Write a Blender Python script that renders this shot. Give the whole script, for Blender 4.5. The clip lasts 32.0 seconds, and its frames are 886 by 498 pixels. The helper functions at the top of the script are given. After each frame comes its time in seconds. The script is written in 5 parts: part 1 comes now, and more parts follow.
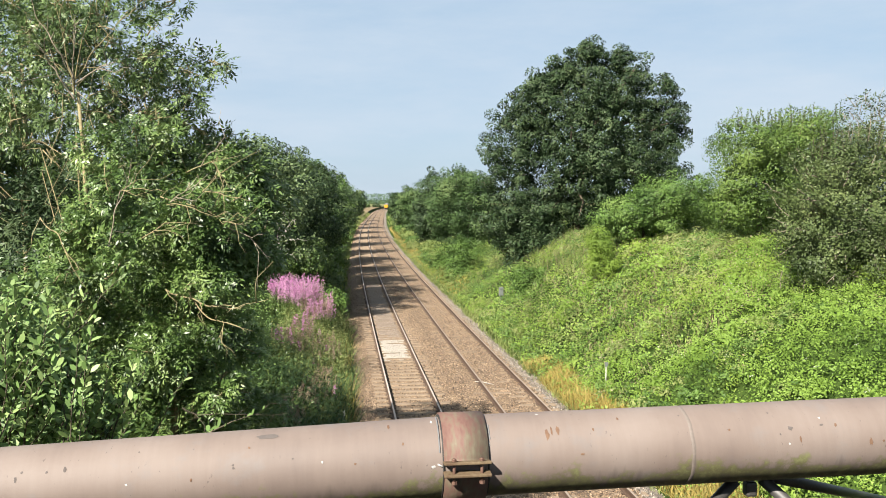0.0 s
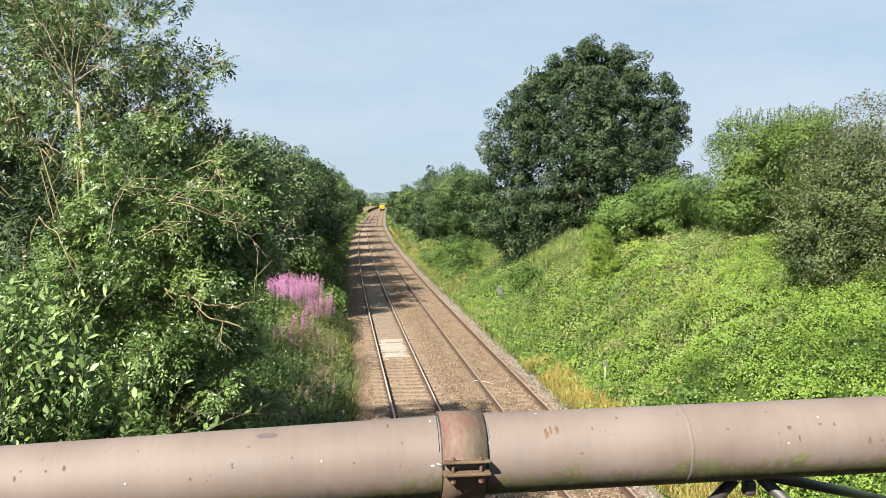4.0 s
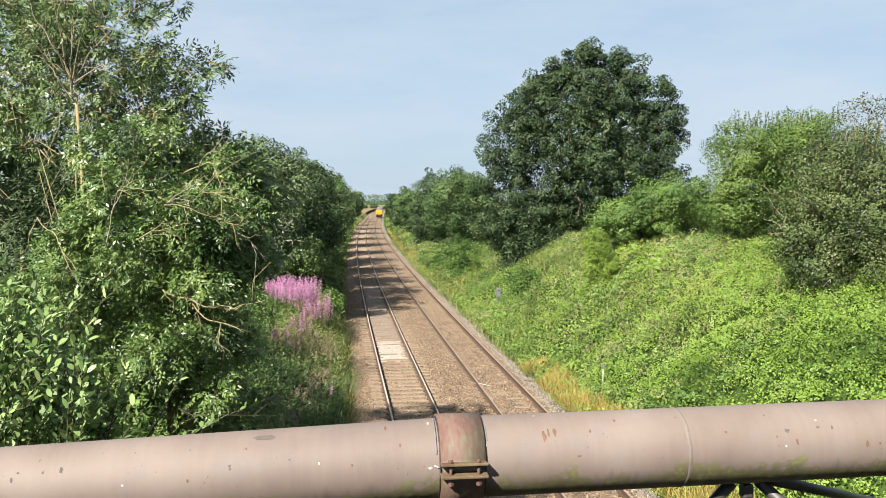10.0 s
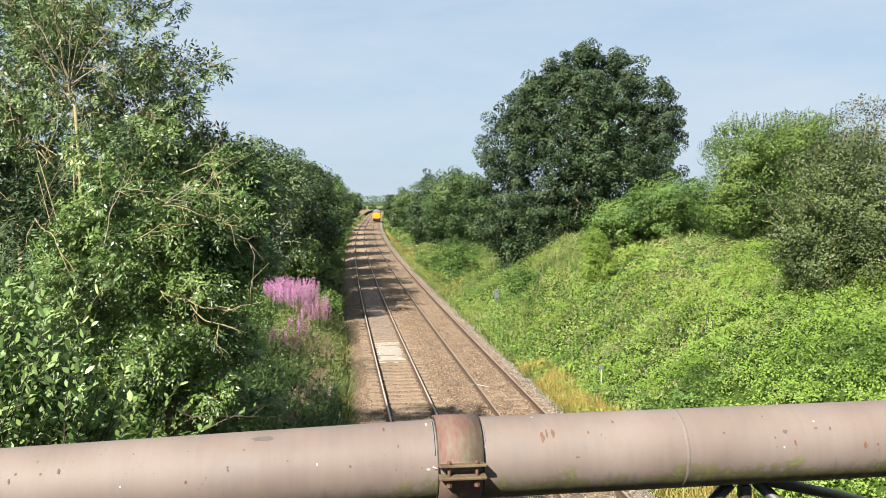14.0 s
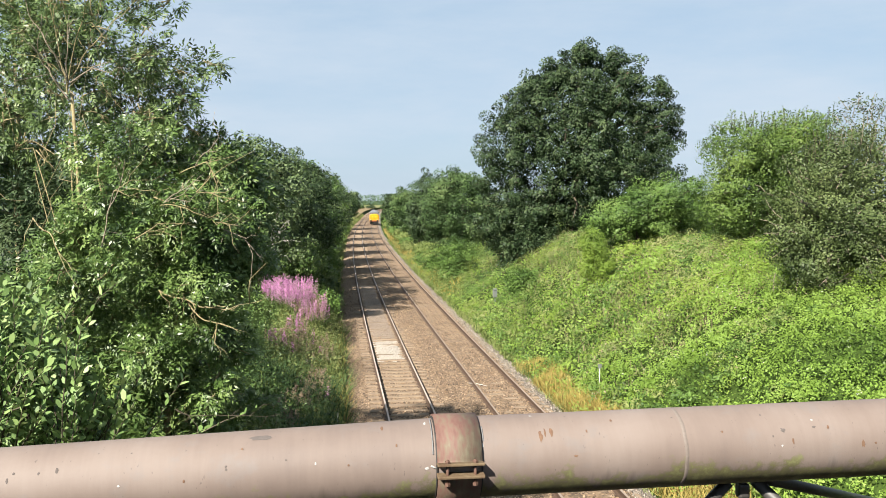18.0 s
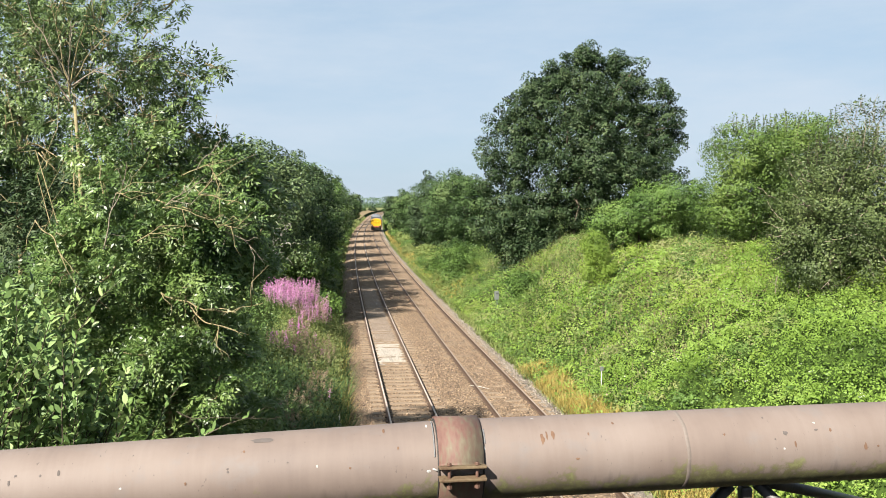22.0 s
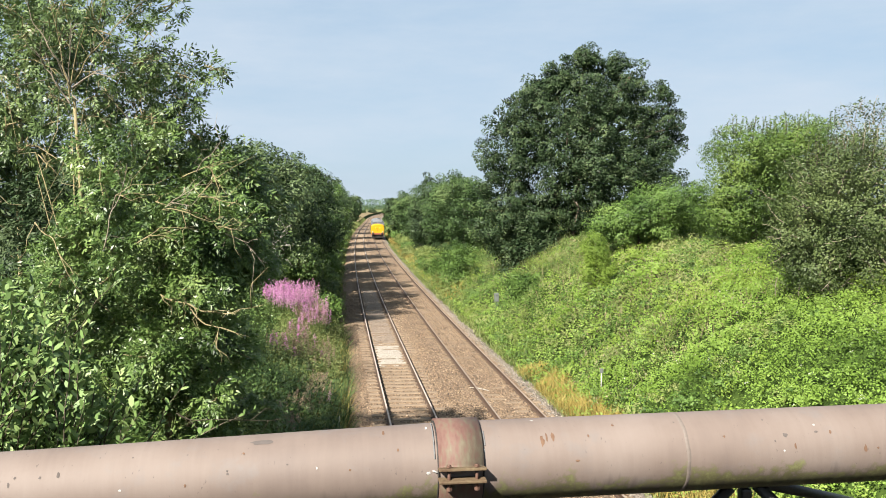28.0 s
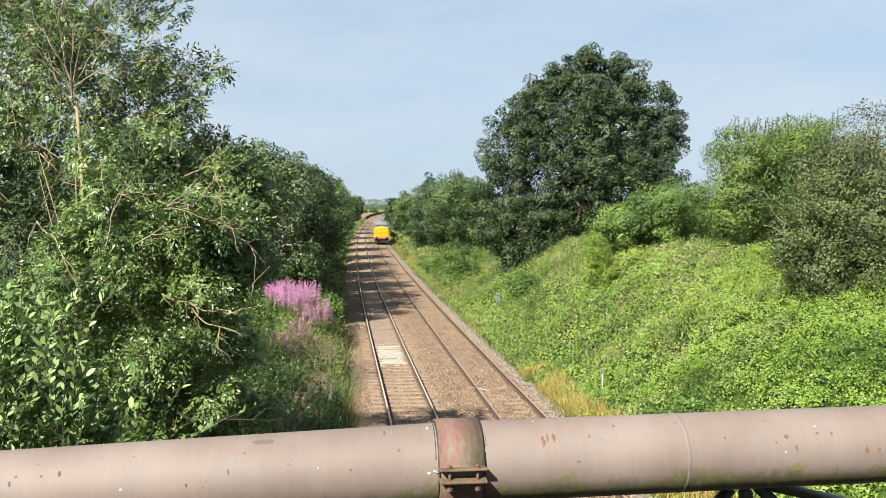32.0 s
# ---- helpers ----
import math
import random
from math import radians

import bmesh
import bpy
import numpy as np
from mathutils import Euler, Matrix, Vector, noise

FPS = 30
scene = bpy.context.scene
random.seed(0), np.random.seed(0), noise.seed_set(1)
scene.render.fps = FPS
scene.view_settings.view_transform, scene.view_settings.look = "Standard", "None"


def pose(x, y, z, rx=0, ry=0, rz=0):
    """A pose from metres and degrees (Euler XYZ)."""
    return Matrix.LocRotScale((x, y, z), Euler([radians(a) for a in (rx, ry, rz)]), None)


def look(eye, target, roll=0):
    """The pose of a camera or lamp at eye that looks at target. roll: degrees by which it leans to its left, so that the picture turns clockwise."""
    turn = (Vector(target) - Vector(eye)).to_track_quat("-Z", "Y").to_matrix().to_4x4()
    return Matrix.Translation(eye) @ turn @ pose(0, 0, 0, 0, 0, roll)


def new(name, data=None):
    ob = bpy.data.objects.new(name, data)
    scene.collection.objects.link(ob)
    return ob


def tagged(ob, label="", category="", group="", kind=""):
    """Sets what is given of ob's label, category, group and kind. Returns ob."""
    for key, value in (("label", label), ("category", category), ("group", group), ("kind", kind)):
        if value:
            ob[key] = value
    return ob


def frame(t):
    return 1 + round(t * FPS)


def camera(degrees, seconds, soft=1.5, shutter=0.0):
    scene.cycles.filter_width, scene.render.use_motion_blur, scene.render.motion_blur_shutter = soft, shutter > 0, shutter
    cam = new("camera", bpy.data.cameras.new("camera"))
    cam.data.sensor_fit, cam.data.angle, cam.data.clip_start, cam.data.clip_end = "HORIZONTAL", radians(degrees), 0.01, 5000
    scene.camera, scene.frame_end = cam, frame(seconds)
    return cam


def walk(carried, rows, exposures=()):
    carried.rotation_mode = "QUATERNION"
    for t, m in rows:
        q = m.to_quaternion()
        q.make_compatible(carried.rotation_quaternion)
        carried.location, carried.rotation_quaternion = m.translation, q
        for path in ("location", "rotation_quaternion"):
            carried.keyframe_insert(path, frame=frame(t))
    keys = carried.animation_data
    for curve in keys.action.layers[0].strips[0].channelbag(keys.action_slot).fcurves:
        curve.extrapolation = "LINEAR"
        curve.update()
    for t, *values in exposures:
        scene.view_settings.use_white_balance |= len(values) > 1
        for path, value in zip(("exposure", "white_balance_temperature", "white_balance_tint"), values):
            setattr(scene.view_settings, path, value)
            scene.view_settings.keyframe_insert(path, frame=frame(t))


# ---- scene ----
EYE = Vector((0.0, 0.0, 6.812))


def aim(heading, dip, roll):
    """Camera pose from a heading (degrees right of the line), a dip below level and a roll."""
    a, b = radians(heading), radians(dip)
    way = Vector((math.sin(a) * math.cos(b), math.cos(a) * math.cos(b), -math.sin(b)))
    return look(EYE, EYE + way, roll)


WALK_ROWS = [
    (0, 6.846, 3.415, -0.148), (0.5, 6.858, 3.467, -0.110), (1, 6.863, 3.511, -0.124), (1.5, 6.863, 3.535, -0.121),
    (2, 6.866, 3.537, -0.149), (2.5, 6.866, 3.531, -0.118), (3, 6.872, 3.489, -0.171), (3.5, 6.886, 3.471, -0.144),
    (5.5, 6.901, 3.549, -0.012), (6, 6.900, 3.554, 0.000), (6.5, 6.901, 3.549, -0.012), (7, 6.938, 3.563, 0.063),
    (7.5, 6.959, 3.538, 0.017), (8, 7.007, 3.490, 0.033), (8.5, 7.011, 3.434, 0.033), (9, 7.009, 3.375, 0.055),
    (9.5, 7.011, 3.359, 0.097), (10, 7.015, 3.327, 0.050), (10.5, 7.058, 3.335, 0.062), (11, 7.065, 3.315, 0.068),
    (12, 7.088, 3.295, 0.166), (13, 7.123, 3.245, 0.112), (14, 7.131, 3.253, 0.067), (14.5, 7.130, 3.263, 0.040),
    (16.5, 7.222, 3.313, 0.122), (17, 7.236, 3.315, 0.098), (18, 7.250, 3.318, 0.040), (19, 7.254, 3.315, 0.006),
    (19.5, 7.251, 3.274, -0.005), (20, 7.207, 3.231, -0.033), (20.5, 7.195, 3.202, -0.004), (21, 7.148, 3.150, -0.016),
    (22, 7.130, 3.147, 0.045), (23, 7.123, 3.126, 0.081), (23.5, 7.131, 3.093, 0.041), (24, 7.142, 3.086, 0.013),
    (25, 7.166, 3.085, 0.095), (25.5, 7.176, 3.056, 0.080), (27.5, 7.160, 3.028, 0.116), (28, 7.142, 3.023, 0.058),
    (28.5, 7.127, 3.037, 0.080), (29, 7.102, 3.050, 0.133), (29.5, 7.061, 3.019, 0.136), (30, 7.039, 2.957, 0.114),
    (30.5, 7.035, 2.945, 0.159), (31, 7.035, 2.927, 0.193), (31.5, 7.043, 2.969, 0.201), (32, 7.043, 3.012, 0.232),
]
cam = camera(55, 32.0, soft=0.6)
walk(cam, [(t, aim(h, d, r)) for t, h, d, r in WALK_ROWS], exposures=[(0.0, 1.8), (32.0, 1.8)])

# ---- light ----
SUN_WAY = Vector((0.51, 0.58, -0.63)).normalized()      # the way the sunlight travels
sun = new("sun", bpy.data.lights.new("sun", "SUN"))
sun.data.energy, sun.data.angle, sun.data.color = 5.0, radians(0.6), (1.0, 0.94, 0.84)
sun.matrix_world = look((0, 0, 60), Vector((0, 0, 60)) + SUN_WAY)

world = bpy.data.worlds.new("world")
scene.world = world
world.use_nodes = True
wn, wl = world.node_tree.nodes, world.node_tree.links
wn.clear()
sky = wn.new("ShaderNodeTexSky")
sky.sky_type, sky.sun_disc = "NISHITA", False
sky.sun_elevation = math.asin(-SUN_WAY.z)
sky.sun_rotation = math.atan2(-SUN_WAY.x, -SUN_WAY.y)
sky.air_density, sky.dust_density, sky.ozone_density = 1.0, 0.6, 1.5
wco = wn.new("ShaderNodeTexCoord")
wmap = wn.new("ShaderNodeMapping")
wmap.inputs["Scale"].default_value = (1.2, 1.2, 5.0)
wnoise = wn.new("ShaderNodeTexNoise")
wnoise.inputs["Scale"].default_value, wnoise.inputs["Detail"].default_value = 1.6, 7.0
wnoise.inputs["Roughness"].default_value = 0.62
wramp = wn.new("ShaderNodeMapRange")
wramp.inputs["From Min"].default_value, wramp.inputs["From Max"].default_value = 0.35, 0.75
wramp.inputs["To Min"].default_value, wramp.inputs["To Max"].default_value = 0.88, 1.0
wmix = wn.new("ShaderNodeMix")
wmix.data_type = "RGBA"
wtint = wn.new("ShaderNodeMix")                          # thin high cloud, denser in drifts
wtint.data_type = "RGBA"
wtint.inputs["A"].default_value, wtint.inputs["B"].default_value = (2.31, 3.04, 3.83, 1), (3.17, 3.71, 4.32, 1)
wdrift = wn.new("ShaderNodeMapRange")
wdrift.inputs["From Min"].default_value, wdrift.inputs["From Max"].default_value = 0.36, 0.66
wl.new(wnoise.outputs["Fac"], wdrift.inputs["Value"])
wl.new(wdrift.outputs["Result"], wtint.inputs["Factor"])
wl.new(wtint.outputs["Result"], wmix.inputs["B"])
wbg = wn.new("ShaderNodeBackground")
wbg.inputs["Strength"].default_value = 0.057
wout = wn.new("ShaderNodeOutputWorld")
wl.new(wco.outputs["Generated"], wmap.inputs["Vector"])
wl.new(wmap.outputs["Vector"], wnoise.inputs["Vector"])
wl.new(wnoise.outputs["Fac"], wramp.inputs["Value"])
wl.new(wramp.outputs["Result"], wmix.inputs["Factor"])
wl.new(sky.outputs["Color"], wmix.inputs["A"])
wl.new(wmix.outputs["Result"], wbg.inputs["Color"])
wl.new(wbg.outputs["Background"], wout.inputs["Surface"])

# ---- materials ----


def shader(name):
    m = bpy.data.materials.new(name)
    m.use_nodes = True
    return m, m.node_tree.nodes, m.node_tree.links, m.node_tree.nodes["Principled BSDF"]


def ramp(nodes, stops):
    r = nodes.new("ShaderNodeValToRGB")
    while len(r.color_ramp.elements) < len(stops):
        r.color_ramp.elements.new(0.5)
    for e, (p, c) in zip(r.color_ramp.elements, stops):
        e.position, e.color = p, (*c, 1)
    return r


def surface(name, stops, scale=6.0, rough=0.8, metal=0.0, bump=0.3, fine=60.0, depth=0.01, stretch=(1, 1, 1)):
    """Noise-coloured surface with variation at two scales and a fine relief, in metres."""
    m, n, l, b = shader(name)
    co, mp = n.new("ShaderNodeTexCoord"), n.new("ShaderNodeMapping")
    mp.inputs["Scale"].default_value = stretch
    big, small = n.new("ShaderNodeTexNoise"), n.new("ShaderNodeTexNoise")
    big.inputs["Scale"].default_value, big.inputs["Detail"].default_value = scale, 5
    small.inputs["Scale"].default_value, small.inputs["Detail"].default_value = fine, 3
    mix = n.new("ShaderNodeMath")
    mix.operation = "MULTIPLY_ADD"
    mix.inputs[1].default_value, mix.inputs[2].default_value = 0.45, -0.0
    add = n.new("ShaderNodeMath")
    add.operation = "MULTIPLY_ADD"
    add.inputs[1].default_value = 0.55
    r = ramp(n, stops)
    bp = n.new("ShaderNodeBump")
    bp.inputs["Strength"].default_value, bp.inputs["Distance"].default_value = bump, depth
    l.new(co.outputs["Object"], mp.inputs["Vector"])
    l.new(mp.outputs["Vector"], big.inputs["Vector"])
    l.new(mp.outputs["Vector"], small.inputs["Vector"])
    l.new(small.outputs["Fac"], mix.inputs[0])
    l.new(big.outputs["Fac"], add.inputs[0])
    l.new(mix.outputs[0], add.inputs[2])
    l.new(add.outputs[0], r.inputs["Fac"])
    l.new(r.outputs["Color"], b.inputs["Base Color"])
    l.new(small.outputs["Fac"], bp.inputs["Height"])
    l.new(bp.outputs["Normal"], b.inputs["Normal"])
    b.inputs["Roughness"].default_value, b.inputs["Metallic"].default_value = rough, metal
    b.inputs["Specular IOR Level"].default_value = 0.5 if rough < 0.8 else 0.1
    return m


def leafy(name, dark, mid, light, rough=0.5, through_light=0.3, patch=0.25, gloss=0.3, vary=0.4):
    """Leaf: the colour varies from leaf to leaf and in patches a few metres wide; part of the light goes through."""
    m, n, l, b = shader(name)
    geo, co, nz = n.new("ShaderNodeNewGeometry"), n.new("ShaderNodeTexCoord"), n.new("ShaderNodeTexNoise")
    nz.inputs["Scale"].default_value, nz.inputs["Detail"].default_value = patch, 3
    add = n.new("ShaderNodeMath")
    add.operation = "MULTIPLY_ADD"
    add.inputs[1].default_value = vary
    sub = n.new("ShaderNodeMath")
    sub.operation = "MULTIPLY_ADD"
    sub.inputs[1].default_value, sub.inputs[2].default_value = 1.5, -0.25 - vary / 2
    r = ramp(n, [(0.15, dark), (0.52, mid), (0.95, light)])
    tr, mix, out = n.new("ShaderNodeBsdfTranslucent"), n.new("ShaderNodeMixShader"), n["Material Output"]
    hue = n.new("ShaderNodeHueSaturation")
    hue.inputs["Hue"].default_value, hue.inputs["Value"].default_value = 0.485, 1.5
    l.new(co.outputs["Object"], nz.inputs["Vector"])
    l.new(nz.outputs["Fac"], sub.inputs[0])
    l.new(geo.outputs["Random Per Island"], add.inputs[0])
    l.new(sub.outputs[0], add.inputs[2])
    l.new(add.outputs[0], r.inputs["Fac"])
    l.new(r.outputs["Color"], b.inputs["Base Color"])
    l.new(r.outputs["Color"], hue.inputs["Color"])
    l.new(hue.outputs["Color"], tr.inputs["Color"])
    mix.inputs[0].default_value = through_light
    l.new(b.outputs[0], mix.inputs[1])
    l.new(tr.outputs[0], mix.inputs[2])
    l.new(mix.outputs[0], out.inputs["Surface"])
    b.inputs["Roughness"].default_value = rough
    b.inputs["Specular IOR Level"].default_value = gloss
    return m


M_OAK = leafy("oak_leaf", (0.0047, 0.0117, 0.0047), (0.025, 0.0437, 0.0172), (0.0858, 0.1154, 0.0507), 0.5, 0.05, 1.4, 0.14, 0.18)
M_ASH = leafy("ash_leaf", (0.0109, 0.0226, 0.007), (0.0624, 0.1014, 0.0296), (0.1716, 0.2301, 0.0819), 0.42, 0.14, 1.6, 0.3, 0.25)
M_ELDER = leafy("elder_leaf", (0.0086, 0.0218, 0.0055), (0.0655, 0.1131, 0.0257), (0.1911, 0.2496, 0.0819), 0.42, 0.1, 1.7, 0.32, 0.25)
M_SALLOW = leafy("sallow_leaf", (0.026, 0.05, 0.016), (0.122, 0.195, 0.058), (0.28, 0.355, 0.145), 0.5, 0.2, 1.1, 0.22, 0.45)
M_HEDGE = leafy("hedge_leaf", (0.007, 0.0172, 0.0055), (0.0406, 0.0718, 0.0226), (0.117, 0.156, 0.0585), 0.5, 0.05, 0.3, 0.12, 0.2)
M_GREYWILLOW = leafy("grey_willow_leaf", (0.012, 0.025, 0.01), (0.075, 0.110, 0.043), (0.172, 0.214, 0.094), 0.5, 0.1, 0.5, 0.2, 0.3)
M_HAW = leafy("hawthorn_leaf", (0.0156, 0.0265, 0.0086), (0.0546, 0.078, 0.0242), (0.1248, 0.1482, 0.0546), 0.5, 0.06, 0.6, 0.2, 0.25)
M_MAPLE = leafy("maple_leaf", (0.014, 0.0304, 0.0062), (0.0702, 0.1154, 0.0226), (0.1482, 0.1989, 0.0515), 0.5, 0.08, 0.5, 0.2, 0.25)
M_HAZEL = leafy("hazel_leaf", (0.0172, 0.039, 0.0078), (0.0741, 0.1287, 0.0265), (0.1521, 0.2106, 0.0585), 0.5, 0.08, 0.5, 0.2, 0.25)
M_BRAMBLE = leafy("bramble_leaf", (0.0663, 0.117, 0.0211), (0.172, 0.267, 0.049), (0.262, 0.36, 0.095), 0.45, 0.42, 0.35, 0.2, 0.22)
M_BIND = leafy("bindweed_leaf", (0.0842, 0.1342, 0.0234), (0.1654, 0.2402, 0.0437), (0.2418, 0.312, 0.078), 0.5, 0.36, 0.5, 0.12, 0.18)
M_HERB = leafy("herb_leaf", (0.06, 0.085, 0.024), (0.148, 0.178, 0.056), (0.246, 0.262, 0.108), 0.55, 0.28, 0.3, 0.2, 0.26)
M_GRASS = leafy("green_grass", (0.0484, 0.0788, 0.0172), (0.1217, 0.1583, 0.0398), (0.2192, 0.2371, 0.085), 0.6, 0.2, 0.4)
M_STRAW = leafy("dry_grass", (0.1482, 0.117, 0.0328), (0.2808, 0.2184, 0.064), (0.3666, 0.3042, 0.1209), 0.7, 0.25, 0.5, 0.1)
M_SEEDGRASS = leafy("seeding_grass", (0.1342, 0.1092, 0.0608), (0.2192, 0.1763, 0.1092), (0.2917, 0.2434, 0.1646), 0.7, 0.2, 0.5)
M_PINK = leafy("willowherb_flower", (0.3276, 0.1092, 0.2652), (0.4368, 0.1872, 0.3588), (0.5148, 0.2964, 0.4446), 0.6, 0.3, 1.0, 0.1)
M_SEED = leafy("seed_head", (0.1217, 0.0788, 0.0608), (0.2005, 0.1342, 0.1037), (0.2558, 0.1888, 0.1342), 0.7, 0.25, 1.0)
M_WHITE = leafy("white_blossom", (0.3346, 0.3346, 0.3042), (0.4134, 0.4134, 0.3775), (0.4867, 0.4867, 0.4563), 0.6, 0.2, 1.0)
# distance haze is put into this leaf colour, paler and bluer
M_FAR_HAZED = leafy("far_hazed_leaf", (0.0468, 0.0741, 0.0546), (0.0686, 0.1014, 0.0718), (0.0975, 0.1326, 0.0897), 0.7, 0.1, 0.05, 0.05, 0.25)
M_BARK = surface("bark", [(0.3, (0.0367, 0.0304, 0.0226)), (0.7, (0.0975, 0.0819, 0.0577))], 3, 0.9, 0, 0.6, 40, 0.02, (1, 1, 0.3))
M_LICHEN = surface("lichened_bark", [(0.3, (0.117, 0.0975, 0.0546)), (0.6, (0.2184, 0.1872, 0.1014)), (0.8, (0.273, 0.2496, 0.1638))], 5, 0.9, 0, 0.4, 50, 0.01)
M_DEAD = surface("dead_wood", [(0.3, (0.1459, 0.1217, 0.0913)), (0.7, (0.2558, 0.2192, 0.17))], 5, 0.9, 0, 0.4, 50, 0.01)
M_BLEACHED = surface("bleached_dead_wood", [(0.3, (0.2192, 0.2005, 0.1763)), (0.7, (0.3409, 0.3221, 0.2917))], 5, 0.9, 0, 0.4, 50, 0.01)
M_SOIL = surface("bank_soil", [(0.3, (0.0133, 0.0257, 0.0055)), (0.55, (0.0304, 0.0515, 0.0094)), (0.8, (0.0608, 0.0788, 0.0195))], 0.6, 0.95, 0, 0.6, 8, 0.05)
M_FIELD = surface("stubble_field", [(0.3, (0.1217, 0.0944, 0.0515)), (0.7, (0.1646, 0.1279, 0.0733))], 0.05, 0.95, 0, 0.3, 2, 0.05)
M_MEADOW = surface("meadow", [(0.3, (0.0975, 0.1092, 0.0429)), (0.7, (0.1459, 0.1459, 0.0671))], 0.05, 0.95, 0, 0.3, 2, 0.05)
M_RAIL = surface("rusty_rail", [(0.3, (0.0351, 0.0203, 0.0133)), (0.7, (0.0858, 0.0507, 0.0312))], 8, 0.75, 0.2, 0.2, 90, 0.002)
M_HEAD = surface("polished_rail", [(0.3, (0.27, 0.215, 0.178)), (0.7, (0.37, 0.305, 0.262))], 4, 0.6, 0.1, 0.05, 60, 0.001, (1, 0.1, 1))
M_HEADDULL = surface("dull_rail_head", [(0.3, (0.156, 0.117, 0.0897)), (0.7, (0.2418, 0.195, 0.156))], 4, 0.75, 0.2, 0.05, 60, 0.001, (1, 0.1, 1))
M_SLEEPER = surface("sleeper_concrete", [(0.25, (0.1092, 0.078, 0.0546)), (0.6, (0.195, 0.1482, 0.1053)), (0.85, (0.273, 0.2184, 0.1599))], 3, 0.92, 0, 0.3, 50, 0.004)
M_STEEL = surface("grey_painted_steel", [(0.3, (0.0304, 0.0289, 0.0273)), (0.7, (0.0608, 0.0569, 0.0538))], 4, 0.5, 0.3, 0.15, 60, 0.003)
M_BEAM = surface("faded_red_beam", [(0.3, (0.156, 0.039, 0.0156)), (0.7, (0.234, 0.0663, 0.0273))], 4, 0.6, 0, 0.1, 40, 0.003)
M_BOXGREY = surface("galvanised_grey", [(0.3, (0.0858, 0.0975, 0.0874)), (0.7, (0.1287, 0.1404, 0.1264))], 4, 0.6, 0.2, 0.1, 40, 0.003)
M_PALE = surface("weathered_white", [(0.3, (0.3346, 0.3221, 0.2917)), (0.7, (0.4563, 0.4438, 0.4134))], 6, 0.7, 0, 0.1, 40, 0.003)
M_BRICK = surface("bridge_brick", [(0.3, (0.1342, 0.0788, 0.0546)), (0.7, (0.2192, 0.1459, 0.1037))], 2, 0.9, 0, 0.4, 30, 0.01)
M_TARMAC = surface("tarmac", [(0.3, (0.0242, 0.0242, 0.0257)), (0.7, (0.0452, 0.0452, 0.0452))], 1, 0.9, 0, 0.5, 80, 0.01)
M_BLACK = surface("black_underframe", [(0.3, (0.0109, 0.0101, 0.0094)), (0.7, (0.0304, 0.0273, 0.0242))], 4, 0.7, 0.2, 0.2, 30, 0.01)
M_YELLOW = surface("warning_yellow_paint", [(0.3, (0.365, 0.1919, 0.0039)), (0.7, (0.4017, 0.2161, 0.0047))], 1.5, 0.35, 0, 0.05, 20, 0.002)
M_LOCOGREY = surface("loco_grey_paint", [(0.3, (0.085, 0.0913, 0.1037)), (0.7, (0.1279, 0.1373, 0.149))], 1.5, 0.45, 0.1, 0.05, 20, 0.002)
M_LOCOBLUE = surface("loco_side_paint", [(0.3, (0.1825, 0.0975, 0.0304)), (0.7, (0.2309, 0.1342, 0.0429))], 1.5, 0.4, 0, 0.05, 20, 0.002)
M_CLAMP = surface("rusty_red_clamp", [(0.33, (0.0741, 0.0312, 0.0242)), (0.46, (0.0975, 0.0499, 0.0374)), (0.56, (0.0936, 0.0686, 0.0452)), (0.7, (0.1131, 0.1014, 0.0655))], 9, 0.75, 0.05, 0.35, 60, 0.005, (1, 0.4, 0.4))
M_GRIME = surface("dark_paint_bruise", [(0.3, (0.0663, 0.0562, 0.0515)), (0.7, (0.0975, 0.0842, 0.078))], 20, 0.8, 0, 0.2, 90, 0.002)
M_CLAMPEAR = surface("lichened_bracket", [(0.3, (0.0663, 0.039, 0.025)), (0.6, (0.117, 0.0874, 0.053)), (0.8, (0.1482, 0.1287, 0.078))], 9, 0.8, 0.05, 0.3, 70, 0.004)
M_BOLT = surface("rusty_bolt", [(0.3, (0.0608, 0.0304, 0.0211)), (0.7, (0.1154, 0.0608, 0.0398))], 20, 0.7, 0.2, 0.3, 90, 0.002)
# weld bead a little darker and greyer than the pipe paint
M_SEAM = surface("darker_weld", [(0.3, (0.0913, 0.0733, 0.0608)), (0.7, (0.1342, 0.1092, 0.0944))], 20, 0.7, 0, 0.2, 90, 0.002)
M_CHIP = surface("rust_chip", [(0.3, (0.0788, 0.0452, 0.0304)), (0.7, (0.1427, 0.0881, 0.0577))], 20, 0.85, 0, 0.3, 90, 0.002)
M_DROP = surface("bird_dropping", [(0.3, (0.2192, 0.2129, 0.2005)), (0.7, (0.3167, 0.3104, 0.2917))], 30, 0.7, 0, 0.2, 90, 0.002)
M_SEALANT = surface("old_sealant", [(0.3, (0.0858, 0.0842, 0.0842)), (0.7, (0.156, 0.1544, 0.156))], 30, 0.85, 0, 0.3, 90, 0.002)


def glass_dark():
    m, n, l, b = shader("windscreen_glass")
    b.inputs["Base Color"].default_value = (0.02, 0.025, 0.03, 1)
    b.inputs["Roughness"].default_value = 0.08
    return m


def glow(name, colour, power):
    m, n, l, b = shader(name)
    b.inputs["Base Color"].default_value = (*colour, 1)
    b.inputs["Emission Color"].default_value = (*colour, 1)
    b.inputs["Emission Strength"].default_value = power
    return m


M_GLASS, M_LAMP = glass_dark(), glow("headlight_glow", (0.8, 0.52, 0.05), 0.12)


